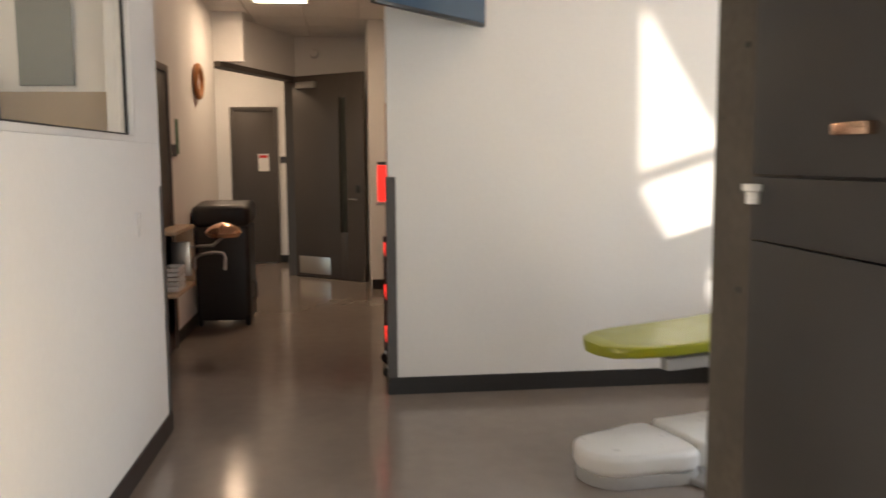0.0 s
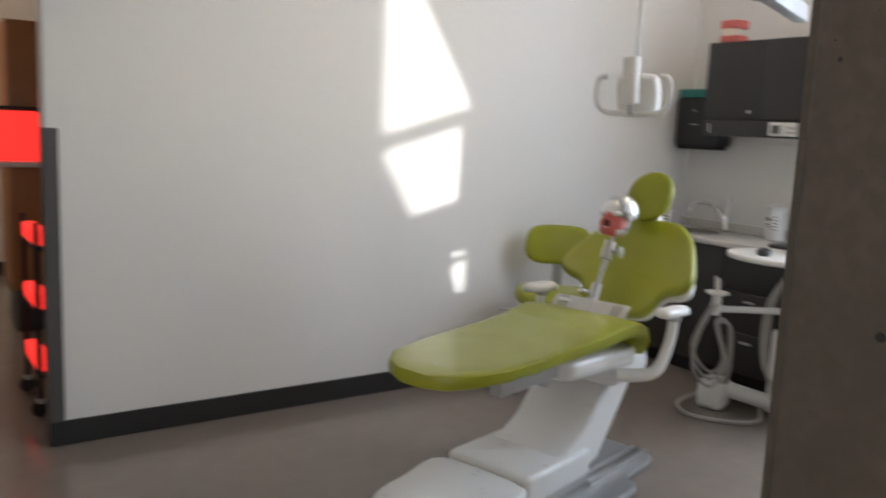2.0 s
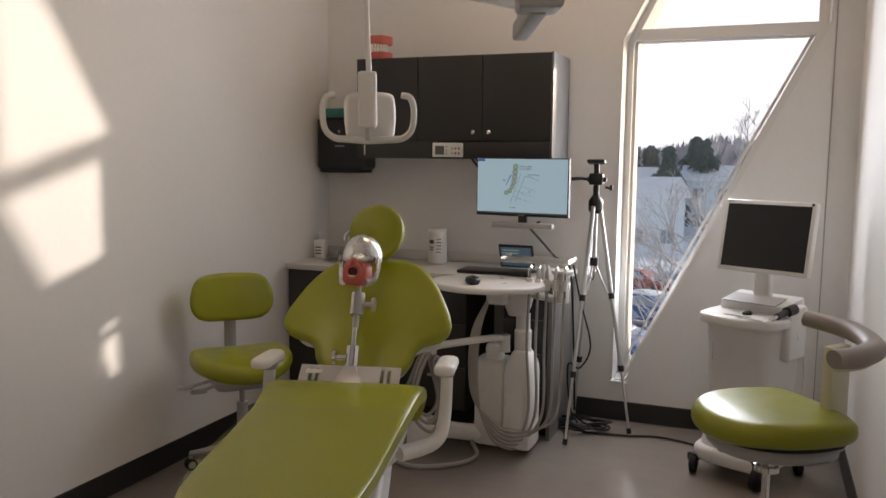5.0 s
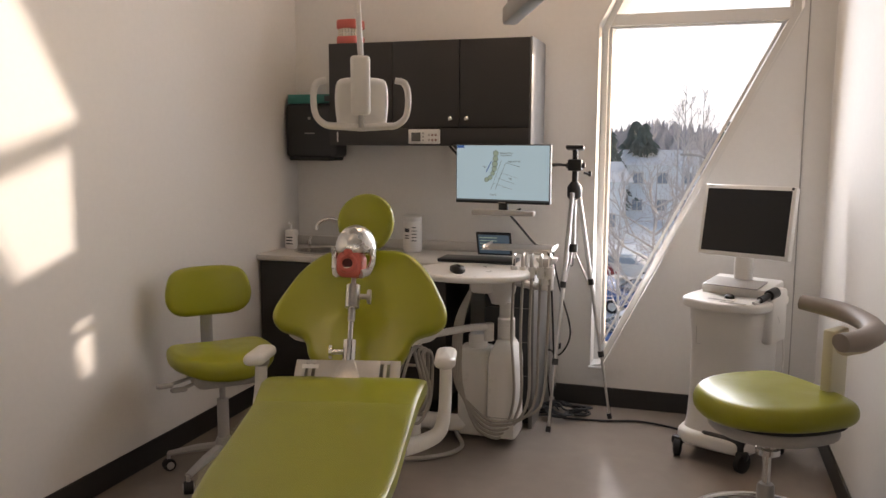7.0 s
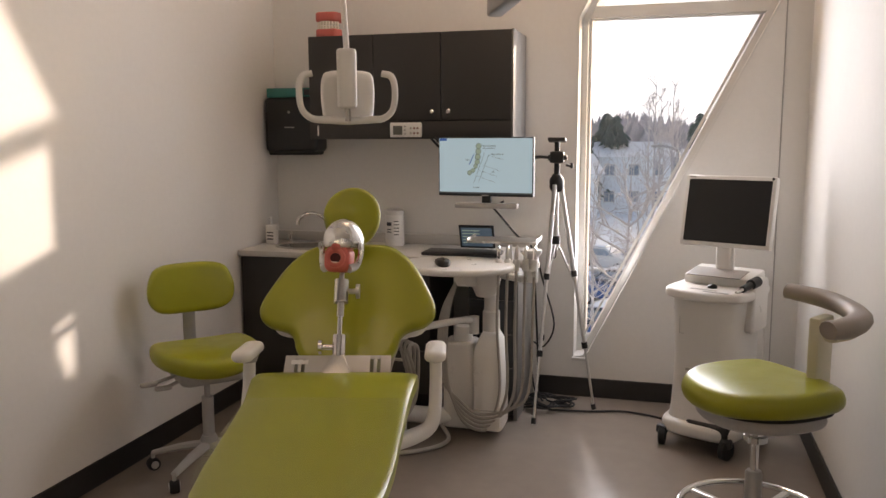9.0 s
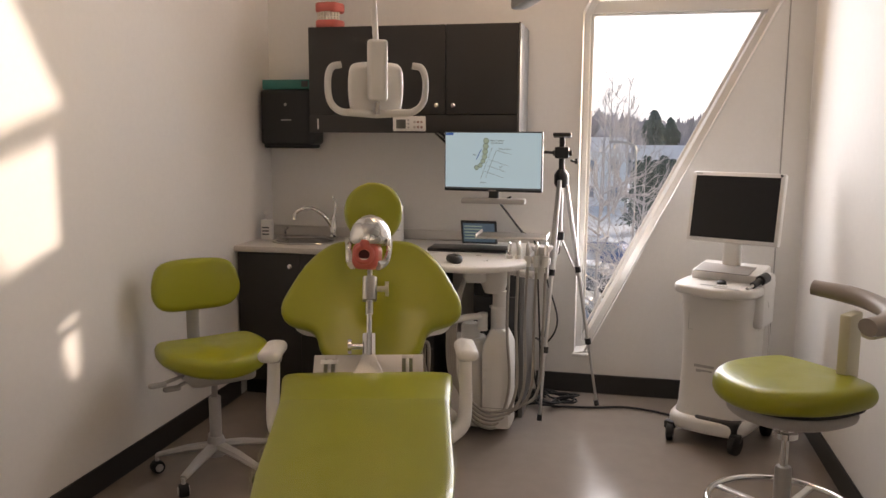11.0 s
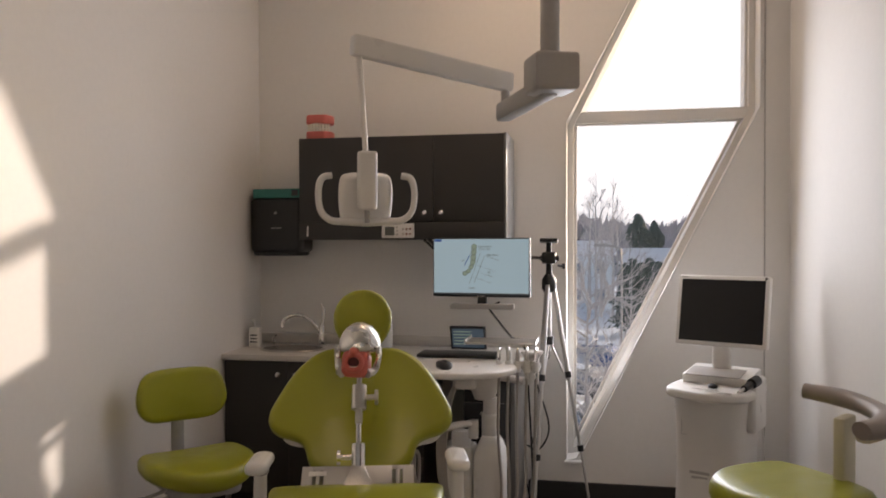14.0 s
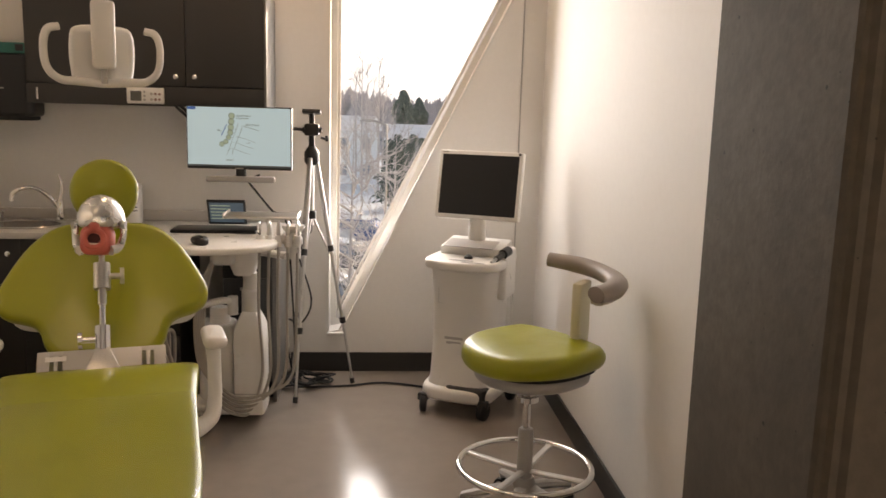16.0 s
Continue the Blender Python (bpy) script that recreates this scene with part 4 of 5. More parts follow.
part("seat_shell", turned(slab(smooth_outline([(x * 0.86, y * 0.86) for x, y in so[::4]], 4), 0.565, 0.625, 0.028), pose(0, 0, 0)), GREYP, rs, "pale grey seat shell")
part("seat_gasket", turned(slab([(x * 0.93, y * 0.93) for x, y in so], 0.618, 0.64, 0.008), pose(0, 0, 0)), MATTE, rs)
part("seat", turned(pad([(x * 1.08, y * 1.04) for x, y in so], 0.085, lambda x, y: -0.6 * max(0, x - 0.1) ** 2, soft=0.04), pose(0.0, 0, 0.715)), VINYL, rs, "rounded green vinyl seat")
RI = pose(2.79, 2.425, 0, 0, 0, 125).inverted()
def loc(x, y, z):
    return RI @ Vector((x, y, z))
part("rest_bracket", tube([loc(2.80, 2.415, 0.52), loc(2.84, 2.285, 0.515), loc(2.86, 2.215, 0.55)], 0.035, 8, steps=3, flat=0.3), CHROME, rs, "flat chrome bracket")
part("rest_post", turned(box(-0.055, 0.055, -0.02, 0.02, 0.55, 0.93, 0.008), RI @ pose(2.86, 2.220, 0, 0, 0, -35)), CREAM, rs, "cream upright post")
part("body_rest", tube([loc(3.03, 2.315, 0.985), loc(2.96, 2.205, 0.975), loc(2.86, 2.145, 0.965), loc(2.73, 2.125, 0.955), loc(2.60, 2.185, 0.95), loc(2.54, 2.255, 0.95)], [0.036, 0.042, 0.04, 0.04, 0.042, 0.036], 12, steps=5, flat=0.8), BEIGE, rs, "curved beige padded body rest")
part("rest_plate", tube([loc(2.70, 2.140, 0.925), loc(2.62, 2.185, 0.92), loc(2.56, 2.245, 0.92)], 0.028, 8, steps=4, flat=0.5), CREAM, rs)

# ---- base cabinets, worktop and sink ----
CX = 4.10
def door_unit(y0, y1, label, doors, drawers=0, m=None):
    t = thing("base_cabinet", pose(CX, y0, 0), label, "cabinet", "base cabinets")
    m = m or LAMINATE
    w = y1 - y0
    part("body", box(0.02, 0.525, 0.002, w - 0.002, 0.10, 0.865, 0.002), m, t)
    part("plinth", box(0.07, 0.525, 0.002, w - 0.002, 0.0, 0.10, 0.002), MATTE, t)
    for i in range(doors):
        a, b = i * w / doors + 0.002, (i + 1) * w / doors - 0.002
        d = part("door", box(0.0, 0.019, a, b, 0.105, 0.862, 0.002), m, t)
        ky = b - 0.05 if i % 2 == 0 and doors > 1 else a + 0.05
        part("knob", turned(lathe([(0.006, 0), (0.006, 0.012), (0.014, 0.016), (0.014, 0.024), (0.009, 0.027)], 14), pose(0, ky, 0.79, 0, -90, 0)), CHROME, d, "round chrome knob")
    for i in range(drawers):
        z0, z1 = 0.105 + i * 0.757 / drawers, 0.105 + (i + 1) * 0.757 / drawers - 0.004
        d = part("drawer", box(0.0, 0.019, 0.002, w - 0.002, z0, z1, 0.002), m, t)
        part("pull", box(-0.016, 0.0, w * 0.5 - 0.035, w * 0.5 + 0.035, z1 - 0.06, z1 - 0.045, 0.003), STEEL, d, "small steel pull")
    return t


door_unit(4.42, 5.19, "dark grey two-door base cabinet under the sink", 2)
door_unit(4.02, 4.415, "dark grey base cabinet with drawers", 0, 3)
door_unit(3.545, 3.80, "black narrow drawer cabinet with steel pulls", 0, 4, BLACK)
solid("cabinet_end_panel", box(4.09, 4.625, 3.52, 3.542, 0.0, 0.862, 0.002), EDGE, "grey end panel of the worktop run", "panel")
solid("worktop", join(box(4.075, 4.625, 3.50, 5.198, 0.866, 0.90, 0.006), box(4.60, 4.628, 3.50, 5.198, 0.90, 0.96, 0.004)), COUNTER, "pale laminate worktop with an upstand", "worktop")
sk = thing("sink", pose(4.34, 4.87, 0.9), "oval stainless steel sink set into the worktop", "sink")
part("rim", turned(tube([(0.15 * math.cos(a * math.pi / 16), 0.19 * math.sin(a * math.pi / 16), 0.004) for a in range(32)], 0.010, 8, closed=True, flat=0.5), Matrix.Identity(4)), STEEL, sk)
part("bowl", turned(lathe([(0.02, 0.0015), (0.13, 0.002), (0.15, 0.004)], 32), Matrix.Diagonal((0.97, 1.25, 1, 1))), material("sink_bowl", (0.22, 0.20, 0.18), 0.25, 0.9), sk, "dark steel bowl")
fc = thing("tap", pose(4.54, 4.76, 0.9), "chrome gooseneck tap with a side lever", "tap")
part("base", lathe([(0.03, 0), (0.03, 0.01), (0.022, 0.02), (0.022, 0.10), (0.016, 0.12)], 18), CHROME, fc)
part("spout", tube([(0, 0, 0.05), (-0.03, 0.04, 0.13), (-0.07, 0.10, 0.185), (-0.10, 0.16, 0.185), (-0.12, 0.20, 0.155), (-0.125, 0.205, 0.12)], 0.012, 10, steps=5), CHROME, fc)
part("lever", tube([(0, 0, 0.12), (0.0, -0.015, 0.20), (0.0, 0.0, 0.255)], [0.014, 0.010, 0.007], 10, steps=3), CHROME, fc)
solid("side_sprayer", join(tube([(4.50, 5.06, 0.90), (4.50, 5.06, 0.95)], 0.012), tube([(4.50, 5.06, 0.945), (4.44, 5.02, 0.965)], 0.008)), CHROME, "small chrome spout beside the sink", "tap")
bt = thing("soap_bottle", pose(4.38, 5.125, 0.9), "white pump bottle of hand soap with a printed label", "bottle")
part("body", slab(rounded(0.055, 0.07, 0.015), 0, 0.12, 0.008), WHITE, bt)
part("pump", join(rod((0, 0, 0.12), (0, 0, 0.165), 0.008), tube([(0, 0, 0.165), (-0.03, 0, 0.162)], 0.007)), WHITE, bt)
part("label", join(*[box(-0.0285, -0.0275, -0.022, 0.022, 0.03 + i * 0.02, 0.038 + i * 0.02, 0) for i in range(3)]), INK, bt, "dark print lines")
jg = thing("wipe_canister", pose(4.50, 4.36, 0.9), "translucent white plastic dispenser canister", "canister")
part("body", lathe([(0.052, 0), (0.058, 0.006), (0.058, 0.178), (0.052, 0.19)], 28), WHITE, jg)
part("lid", lathe([(0.056, 0.19), (0.058, 0.194), (0.057, 0.214), (0.04, 0.222)], 28), WHITE, jg)
part("label", join(*[turned(box(-0.0592, -0.0582, -0.012 - w, 0.0 + w, z, z + h, 0), Matrix.Rotation(radians(r), 4, "Z")) for w, z, h, r in ((0.012, 0.125, 0.022, -22), (0.010, 0.10, 0.006, -22), (0.010, 0.085, 0.006, -22), (0.008, 0.15, 0.005, 22), (0.010, 0.13, 0.005, 22), (0.010, 0.11, 0.005, 22), (0.009, 0.09, 0.005, 22), (0.010, 0.07, 0.005, 22))]), INK, jg, "dark print lines")

# ---- wall cabinet, labelled 1 ----
uc = thing("wall_cabinet", pose(4.237, 3.594, 1.546), "dark grey three-door wall cabinet with a number 1", "cabinet")
part("body", box(0.02, 0.39, 0.0, 1.192, 0.0, 0.585, 0.002), LAMINATE, uc)
part("end_panel", box(0.0, 0.385, -0.012, 0.0, 0.0, 0.588, 0.002), EDGE, uc, "paler grey end panel")
part("valance", box(0.0, 0.02, 0.0, 1.192, 0.0, 0.098, 0.002), LAMINATE, uc)
for i in range(3):
    a, b = i * 1.192 / 3 + 0.002, (i + 1) * 1.192 / 3 - 0.002
    d = part("door", box(0.0, 0.019, a, b, 0.104, 0.584, 0.002), LAMINATE, uc)
    ky = (b - 0.045, a + 0.045, a + 0.045)[i]
    part("knob", turned(lathe([(0.006, 0), (0.006, 0.012), (0.013, 0.016), (0.013, 0.022), (0.008, 0.026)], 14), pose(0, ky, 0.15, 0, -90, 0)), CHROME, d, "round chrome knob")


def lettering(name, text, size, m, at, mat, parent=None):
    cu = bpy.data.curves.new(name, "FONT")
    cu.body, cu.size, cu.extrude = text, size, 0.0004
    tmp = bpy.data.objects.new(name, cu)
    me = bpy.data.meshes.new_from_object(tmp)
    me.materials.append(mat)
    bpy.data.objects.remove(tmp)
    ob = new(name, me)
    ob.parent = parent
    ob.matrix_basis = m
    return ob


# text faces -x: text x runs to -y, text y runs up
def facing(x, y, z):
    return Matrix(((0, 0, -1, x), (-1, 0, 0, y), (0, 1, 0, z), (0, 0, 0, 1)))


lettering("cabinet_number", "1", 0.085, facing(-0.0015, 1.16, 0.02), None, PAPER, uc)
pd = thing("wall_controller", pose(4.237, 4.285, 1.556), "white control box with a small display", "controller")
part("body", box(-0.024, 0.0, -0.185, 0.0, 0.0, 0.082, 0.006), WHITE, pd)
part("display", box(-0.0262, -0.0235, -0.075, -0.02, 0.014, 0.064, 0.001), material("lcd", (0.10, 0.10, 0.085), 0.3), pd, "grey display")
for y in (-0.09,):
    for z in (0.02, 0.04, 0.06):
        part("button", turned(lathe([(0.006, 0), (0.006, 0.002)], 10), pose(-0.0235, y, z, 0, -90, 0)), GREYP, pd)
for i in range(3):
    for z in (0.022, 0.05):
        part("button", turned(lathe([(0.007, 0), (0.007, 0.002)], 10), pose(-0.0235, -0.125 - 0.02 * i, z, 0, -90, 0)), material("button_%s" % ("a" if i else "b"), (0.30, 0.18, 0.16) if i else (0.45, 0.42, 0.38), 0.4), pd)
tm = thing("teeth_model", pose(4.36, 4.70, 2.131), "large pink and white demonstration teeth model", "teeth model")
part("lower_gum", slab(smooth_outline([(-0.07, -0.03), (-0.05, -0.065), (0.05, -0.07), (0.05, 0.07), (-0.05, 0.065), (-0.07, 0.03)], 4), 0, 0.05, 0.012), PINK, tm)
part("upper_gum", turned(slab(smooth_outline([(-0.07, -0.03), (-0.05, -0.065), (0.05, -0.07), (0.05, 0.07), (-0.05, 0.065), (-0.07, 0.03)], 4), 0.09, 0.145, 0.012), Matrix.Identity(4)), PINK, tm)
for z0, z1 in ((0.045, 0.068), (0.07, 0.095)):
    for i in range(9):
        a = (i - 4) * 0.30
        part("tooth", turned(slab(rounded(0.018, 0.016, 0.005, 2), z0, z1, 0.003, 1), pose(-0.062 * math.cos(a), 0.062 * math.sin(a), 0, 0, 0, -math.degrees(a))), TOOTH, tm)
ds = thing("towel_dispenser", pose(4.63, 5.01, 1.47), "black wall-mounted paper towel dispenser", "dispenser")
part("body", turned(slab(rounded(0.20, 0.345, 0.04), 0, 0.33, 0.025, 4), pose(-0.105, 0, 0)), BLACK, ds)
part("lip", turned(slab(rounded(0.19, 0.31, 0.04), 0, 0.03, 0.01), pose(-0.11, 0, -0.02)), MATTE, ds)
part("key_slot", turned(lathe([(0.009, 0), (0.009, 0.003)], 12), pose(-0.205, 0, 0.24, 0, -90, 0)), GREYP, ds)
part("maker_plate", box(-0.208, -0.204, -0.035, 0.03, 0.145, 0.152, 0), GREYP, ds)
gb = thing("glove_box", pose(4.50, 5.0, 1.801), "flat teal cardboard glove box on the dispenser", "box")
part("carton", box(-0.065, 0.10, -0.16, 0.16, 0.0, 0.055, 0.002), TEAL, gb)
part("print", box(-0.0665, -0.0645, -0.13, -0.09, 0.012, 0.046, 0), INK, gb)

# ---- monitor above the worktop ----
mo = thing("monitor", pose(4.043, 3.695, 1.398, 0, 0, -5.7), "black flat monitor on an arm showing a drawing", "monitor")
part("housing", box(0.0, 0.035, -0.264, 0.264, -0.155, 0.158, 0.004), BLACK, mo)
SCREEN = glowing("lit_display", (0.47, 0.69, 0.80), 0.62)
part("screen", box(-0.0015, 0.001, -0.258, 0.258, -0.143, 0.152, 0), SCREEN, mo, "pale blue lit screen")
SI = glowing("display_ink", (0.07, 0.09, 0.10), 0.35)
SB = glowing("display_blue", (0.03, 0.12, 0.42), 0.6)
SG = glowing("display_green", (0.33, 0.45, 0.36), 0.6)
part("task_bar", box(-0.0025, -0.001, -0.258, 0.258, -0.143, -0.134, 0), SI, mo)
part("menu_mark", box(-0.0025, -0.001, 0.215, 0.256, 0.138, 0.151, 0), SB, mo)
for i, (y, z, r) in enumerate(((0.035, 0.11, 0.015), (0.037, 0.082, 0.015), (0.040, 0.054, 0.015), (0.043, 0.028, 0.014), (0.052, 0.004, 0.012), (0.066, -0.018, 0.012), (0.086, -0.03, 0.012))):
    part("drawn_tooth", turned(lathe([(r, 0), (r, 0.001)], 14), pose(-0.0012, y, z, 0, -90, 0)), SG, mo)
    part("drawn_tooth_ring", turned(tube([(r * math.cos(a * math.pi / 7), r * math.sin(a * math.pi / 7), 0) for a in range(14)], 0.0009, 4, closed=True), pose(-0.0028, y, z, 0, -90, 0)), SI, mo)


def line(y0, z0, y1, z1, r=0.0008, m=None):
    part("drawn_line", rod((-0.003, y0, z0), (-0.003, y1, z1), r, 5), m or SI, mo)


line(0.088, 0.012, 0.060, 0.068, 0.0022, SB)
line(0.062, -0.085, 0.003, 0.075)
line(0.035, -0.08, -0.02, 0.062)
line(-0.02, 0.062, -0.10, 0.04)
for k in range(3):
    line(0.016 + 0.014 * k, 0.012 - 0.03 * k, -0.085 + 0.014 * k, -0.02 - 0.03 * k, 0.0006)
for txt, s, y, z in (("Buccal surface", 0.0125, 0.012, 0.108), ("of premolars", 0.0125, 0.012, 0.096), ("Edge of bone", 0.0125, -0.034, 0.064), ("Film", 0.012, 0.108, 0.034), ("CR", 0.012, -0.038, -0.028), ("Parallel", 0.0115, 0.065, -0.112)):
    lettering("screen_text", txt, s, facing(-0.0022, y, z), None, SI, mo)
part("maker_mark", box(-0.001, 0.001, -0.02, 0.02, -0.152, -0.147, 0), GREYP, mo)
part("arm", join(box(0.035, 0.09, -0.05, 0.05, -0.06, 0.06, 0.01), box(0.09, 0.57, -0.03, 0.03, -0.03, 0.03, 0.01)), BLACK, mo, "black mounting arm")
part("neck", box(0.005, 0.03, -0.03, 0.02, -0.19, -0.15, 0.004), BLACK, mo)
solid("sound_bar", box(4.03, 4.09, 3.52, 3.86, 1.178, 1.207, 0.008), GREYP, "grey bar-shaped shelf under the monitor", "shelf")
solid("monitor_cables", join(tube([(4.23, 4.02, 1.55), (4.16, 3.98, 1.53), (4.10, 3.95, 1.50)], 0.008, 6, steps=4), tube([(4.22, 4.04, 1.545), (4.15, 3.99, 1.515), (4.10, 3.94, 1.48)], 0.007, 6, steps=4),
      tube([(4.08, 3.72, 1.21), (4.09, 3.66, 1.19), (4.085, 3.60, 1.215)], 0.006, 6, steps=4), tube([(4.09, 3.66, 1.18), (4.2, 3.62, 1.10), (4.3, 3.56, 1.0), (4.40, 3.50, 0.93), (4.42, 3.47, 0.5), (4.40, 3.45, 0.1)], 0.006, 6, steps=4)), MATTE, "black cables hanging from the monitor", "cable", kind="stuff")

# ---- on the worktop ----
tb = thing("tablet", pose(4.46, 3.83, 0.905, 0, -22, 0), "black tablet propped up with its screen lit", "tablet")
part("housing", box(0, 0.012, -0.105, 0.105, 0, 0.15, 0.004), BLACK, tb)
part("screen", box(-0.0012, 0.0005, -0.092, 0.092, 0.014, 0.136, 0), glowing("tablet_display", (0.10, 0.17, 0.24), 0.35), tb, "dim blue screen")
part("screen_rows", join(*[box(-0.0022, -0.001, -0.02, 0.085, 0.035 + 0.02 * i, 0.04 + 0.02 * i, 0) for i in range(5)]), SG, tb)
solid("keyboard_tray", join(box(3.93, 4.10, 3.60, 4.02, 0.93, 0.95, 0.008), box(4.0, 4.08, 3.7, 3.9, 0.902, 0.93, 0.004)), BLACK, "black keyboard on a sliding tray", "keyboard")

# ---- delivery unit ----
du = thing("delivery_unit", pose(3.87, 3.62, 0), "white dental delivery unit with round table and hoses", "delivery unit")
part("table", turned(slab(smooth_outline([(0.28 * math.cos(a * math.pi / 10) * 0.86 - 0.19, 0.28 * math.sin(a * math.pi / 10) * 1.05 + 0.14) for a in range(20)], 3), 0.905, 0.937, 0.012), Matrix.Identity(4)), WHITE, du, "oval white table top")
part("table_neck", lathe([(0.05, 0.74), (0.07, 0.79), (0.085, 0.86), (0.085, 0.905)], 24, pose(0.0, 0.03, 0)), WHITE, du)
part("under_arm", join(tube([(-0.01, 0.2, 0.875), (0, 0.0, 0.86), (-0.05, -0.18, 0.845)], 0.032, 10, steps=3, flat=0.6), turned(slab(rounded(0.10, 0.12, 0.03), 0.80, 0.87, 0.015), pose(-0.05, 0.12, 0))), WHITE, du)
part("column", lathe([(0.045, 0.50), (0.045, 0.66), (0.037, 0.67), (0.037, 0.75)], 24), WHITE, du)
bottle = smooth_outline([(-0.09, -0.075), (0.08, -0.075), (0.10, -0.04), (0.10, 0.04), (0.08, 0.075), (-0.09, 0.075), (-0.11, 0.04), (-0.11, -0.04)], 3)
bm = bmesh.new()
lev = [(0.05, 0.93), (0.06, 1.0), (0.44, 0.98), (0.475, 0.94), (0.51, 0.80), (0.54, 0.62), (0.555, 0.52), (0.56, 0.45)]
rr = [[bm.verts.new((x * k, y * k, z)) for x, y in bottle] for z, k in lev]
for A, C in zip(rr, rr[1:]):
    for k in range(len(bottle)):
        bm.faces.new((A[k], A[(k + 1) % len(bottle)], C[(k + 1) % len(bottle)], C[k]))
bm.faces.new(rr[0][::-1])
bm.faces.new(rr[-1])
part("canister", bm, WHITE, du, "white plastic canister with sloped shoulders")
part("canister_seam", slab([(x * 1.008, y * 1.01) for x, y in bottle], 0.158, 0.163, 0.001, 1), GREYP, du)
part("rear_housing", turned(slab(rounded(0.16, 0.17, 0.03), 0.03, 0.50, 0.02), pose(0.02, 0.165, 0)), WHITE, du, "white housing behind the canister")
part("rear_cap", lathe([(0.05, 0.50), (0.05, 0.56), (0.04, 0.575)], 20, pose(0.0, 0.15, 0)), WHITE, du)
part("cross_arm", join(tube([(-0.05, 0.08, 0.62), (-0.12, 0.14, 0.63), (-0.35, 0.30, 0.63), (-0.43, 0.34, 0.63)], 0.018, 10, steps=3), rod((-0.05, 0.08, 0.55), (-0.05, 0.08, 0.64), 0.026, 18)), WHITE, du)
hh = part("hose_holder", join(turned(lathe([(0.02, 0), (0.06, 0.015), (0.06, 0.025), (0.02, 0.03)], 18), pose(-0.43, 0.34, 0.70)), rod((-0.43, 0.34, 0.60), (-0.43, 0.34, 0.70), 0.025, 14)), WHITE, du, "white suction holder")
for k in range(3):
    part("suction_tip", rod((-0.46 + 0.03 * k, 0.31 + 0.03 * k, 0.66), (-0.47 + 0.03 * k, 0.31 + 0.03 * k, 0.80), 0.009, 10), STEEL if k else WHITE, hh)
part("floor_housing", turned(slab(rounded(0.20, 0.16, 0.05), 0.0, 0.17, 0.04, 4), pose(-0.16, 0.50, 0, 0, 0, 20)), WHITE, du)
part("floor_arm", tube([(-0.14, 0.46, 0.12), (-0.05, 0.28, 0.09), (0.0, 0.18, 0.08)], 0.045, 10, steps=3), WHITE, du)
tr = part("tray", turned(slab(rounded(0.20, 0.36, 0.02), 0, 0.012, 0.004), pose(0.09, -0.05, 1.015)), STEEL, du, "flat pale metal instrument tray")
for s in (-1, 1):
    part("tray_rim", turned(box(-0.10, 0.10, s * 0.178 - 0.003, s * 0.178 + 0.003, 0, 0.026, 0.002), pose(0.09, -0.05, 1.015)), STEEL, tr)
part("tray_post", rod((0.04, -0.10, 0.86), (0.06, -0.08, 1.015), 0.014), WHITE, du)
cp = part("cup_holder", turned(join(lathe([(0.035, -0.10), (0.038, 0.03), (0.055, 0.05), (0.055, 0.062)], 20)), pose(-0.06, -0.215, 0.935)), WHITE, du, "white cup-shaped holder")
part("holder_bar", join(tube([(-0.02, 0.02, 0.90), (-0.08, -0.10, 0.925), (-0.09, -0.26, 0.925)], 0.018, 10, steps=3), *[rod((-0.115, -0.06 - 0.045 * k, 0.90), (-0.115, -0.06 - 0.045 * k, 0.955), 0.017, 12) for k in range(5)]), WHITE, du)
for k in range(5):
    y = -0.06 - 0.045 * k
    part("handpiece", tube([(-0.115, y, 0.86), (-0.118, y, 0.96), (-0.11, y, 1.0), (-0.085, y, 1.015)], [0.008, 0.010, 0.009, 0.006], 8, steps=2), (CHROME, STEEL, GREYP, STEEL, CHROME)[k], du, "slim metal handpiece")
    low = 0.055 + 0.022 * k
    part("hose", tube([(-0.118, y, 0.87), (-0.12, y + 0.005, 0.60), (-0.115, y - 0.01 + 0.008 * k, 0.28), (-0.10, y * 0.6 + 0.02, low + 0.035), (-0.12, 0.03, low), (-0.13, 0.13, low + 0.06), (-0.14, 0.20 + 0.008 * k, 0.34), (-0.14, 0.195 + 0.010 * k, 0.64), (-0.08, 0.16, 0.84)], 0.0075, 8, steps=6), HOSE, du, "grey rubber hose")
for k in range(3):
    x, y = -0.47 + 0.03 * k, 0.31 + 0.03 * k
    part("hose", tube([(x, y, 0.67), (x - 0.04, y + 0.06, 0.50), (x - 0.02, y + 0.10, 0.30 + 0.04 * k), (x + 0.05, y + 0.03, 0.20 + 0.03 * k), (x + 0.09, y - 0.02, 0.34), (x + 0.03, y, 0.55), (x + 0.12, y - 0.02, 0.52), (x + 0.20, y + 0.03, 0.22), (-0.16, 0.50, 0.15)], 0.0085, 8, steps=6), HOSE, du, "grey suction hose")
part("floor_hose", tube([(-0.18, 0.52, 0.10), (-0.34, 0.60, 0.03), (-0.45, 0.45, 0.02), (-0.36, 0.26, 0.02), (-0.2, 0.18, 0.02), (-0.10, 0.24, 0.06)], 0.011, 8, steps=6), HOSE, du, "pale hose looped on the floor")
ms = thing("computer_mouse", pose(3.575, 3.80, 0.937, 0, 0, 30), "black computer mouse on the round table", "mouse")
part("body", turned(pad(smooth_outline([(-0.055, 0), (-0.03, 0.032), (0.03, 0.032), (0.055, 0), (0.03, -0.032), (-0.03, -0.032)], 4), 0.036, lambda x, y: -2.0 * x * x, soft=0.016), pose(0, 0, 0.036)), BLACK, ms)
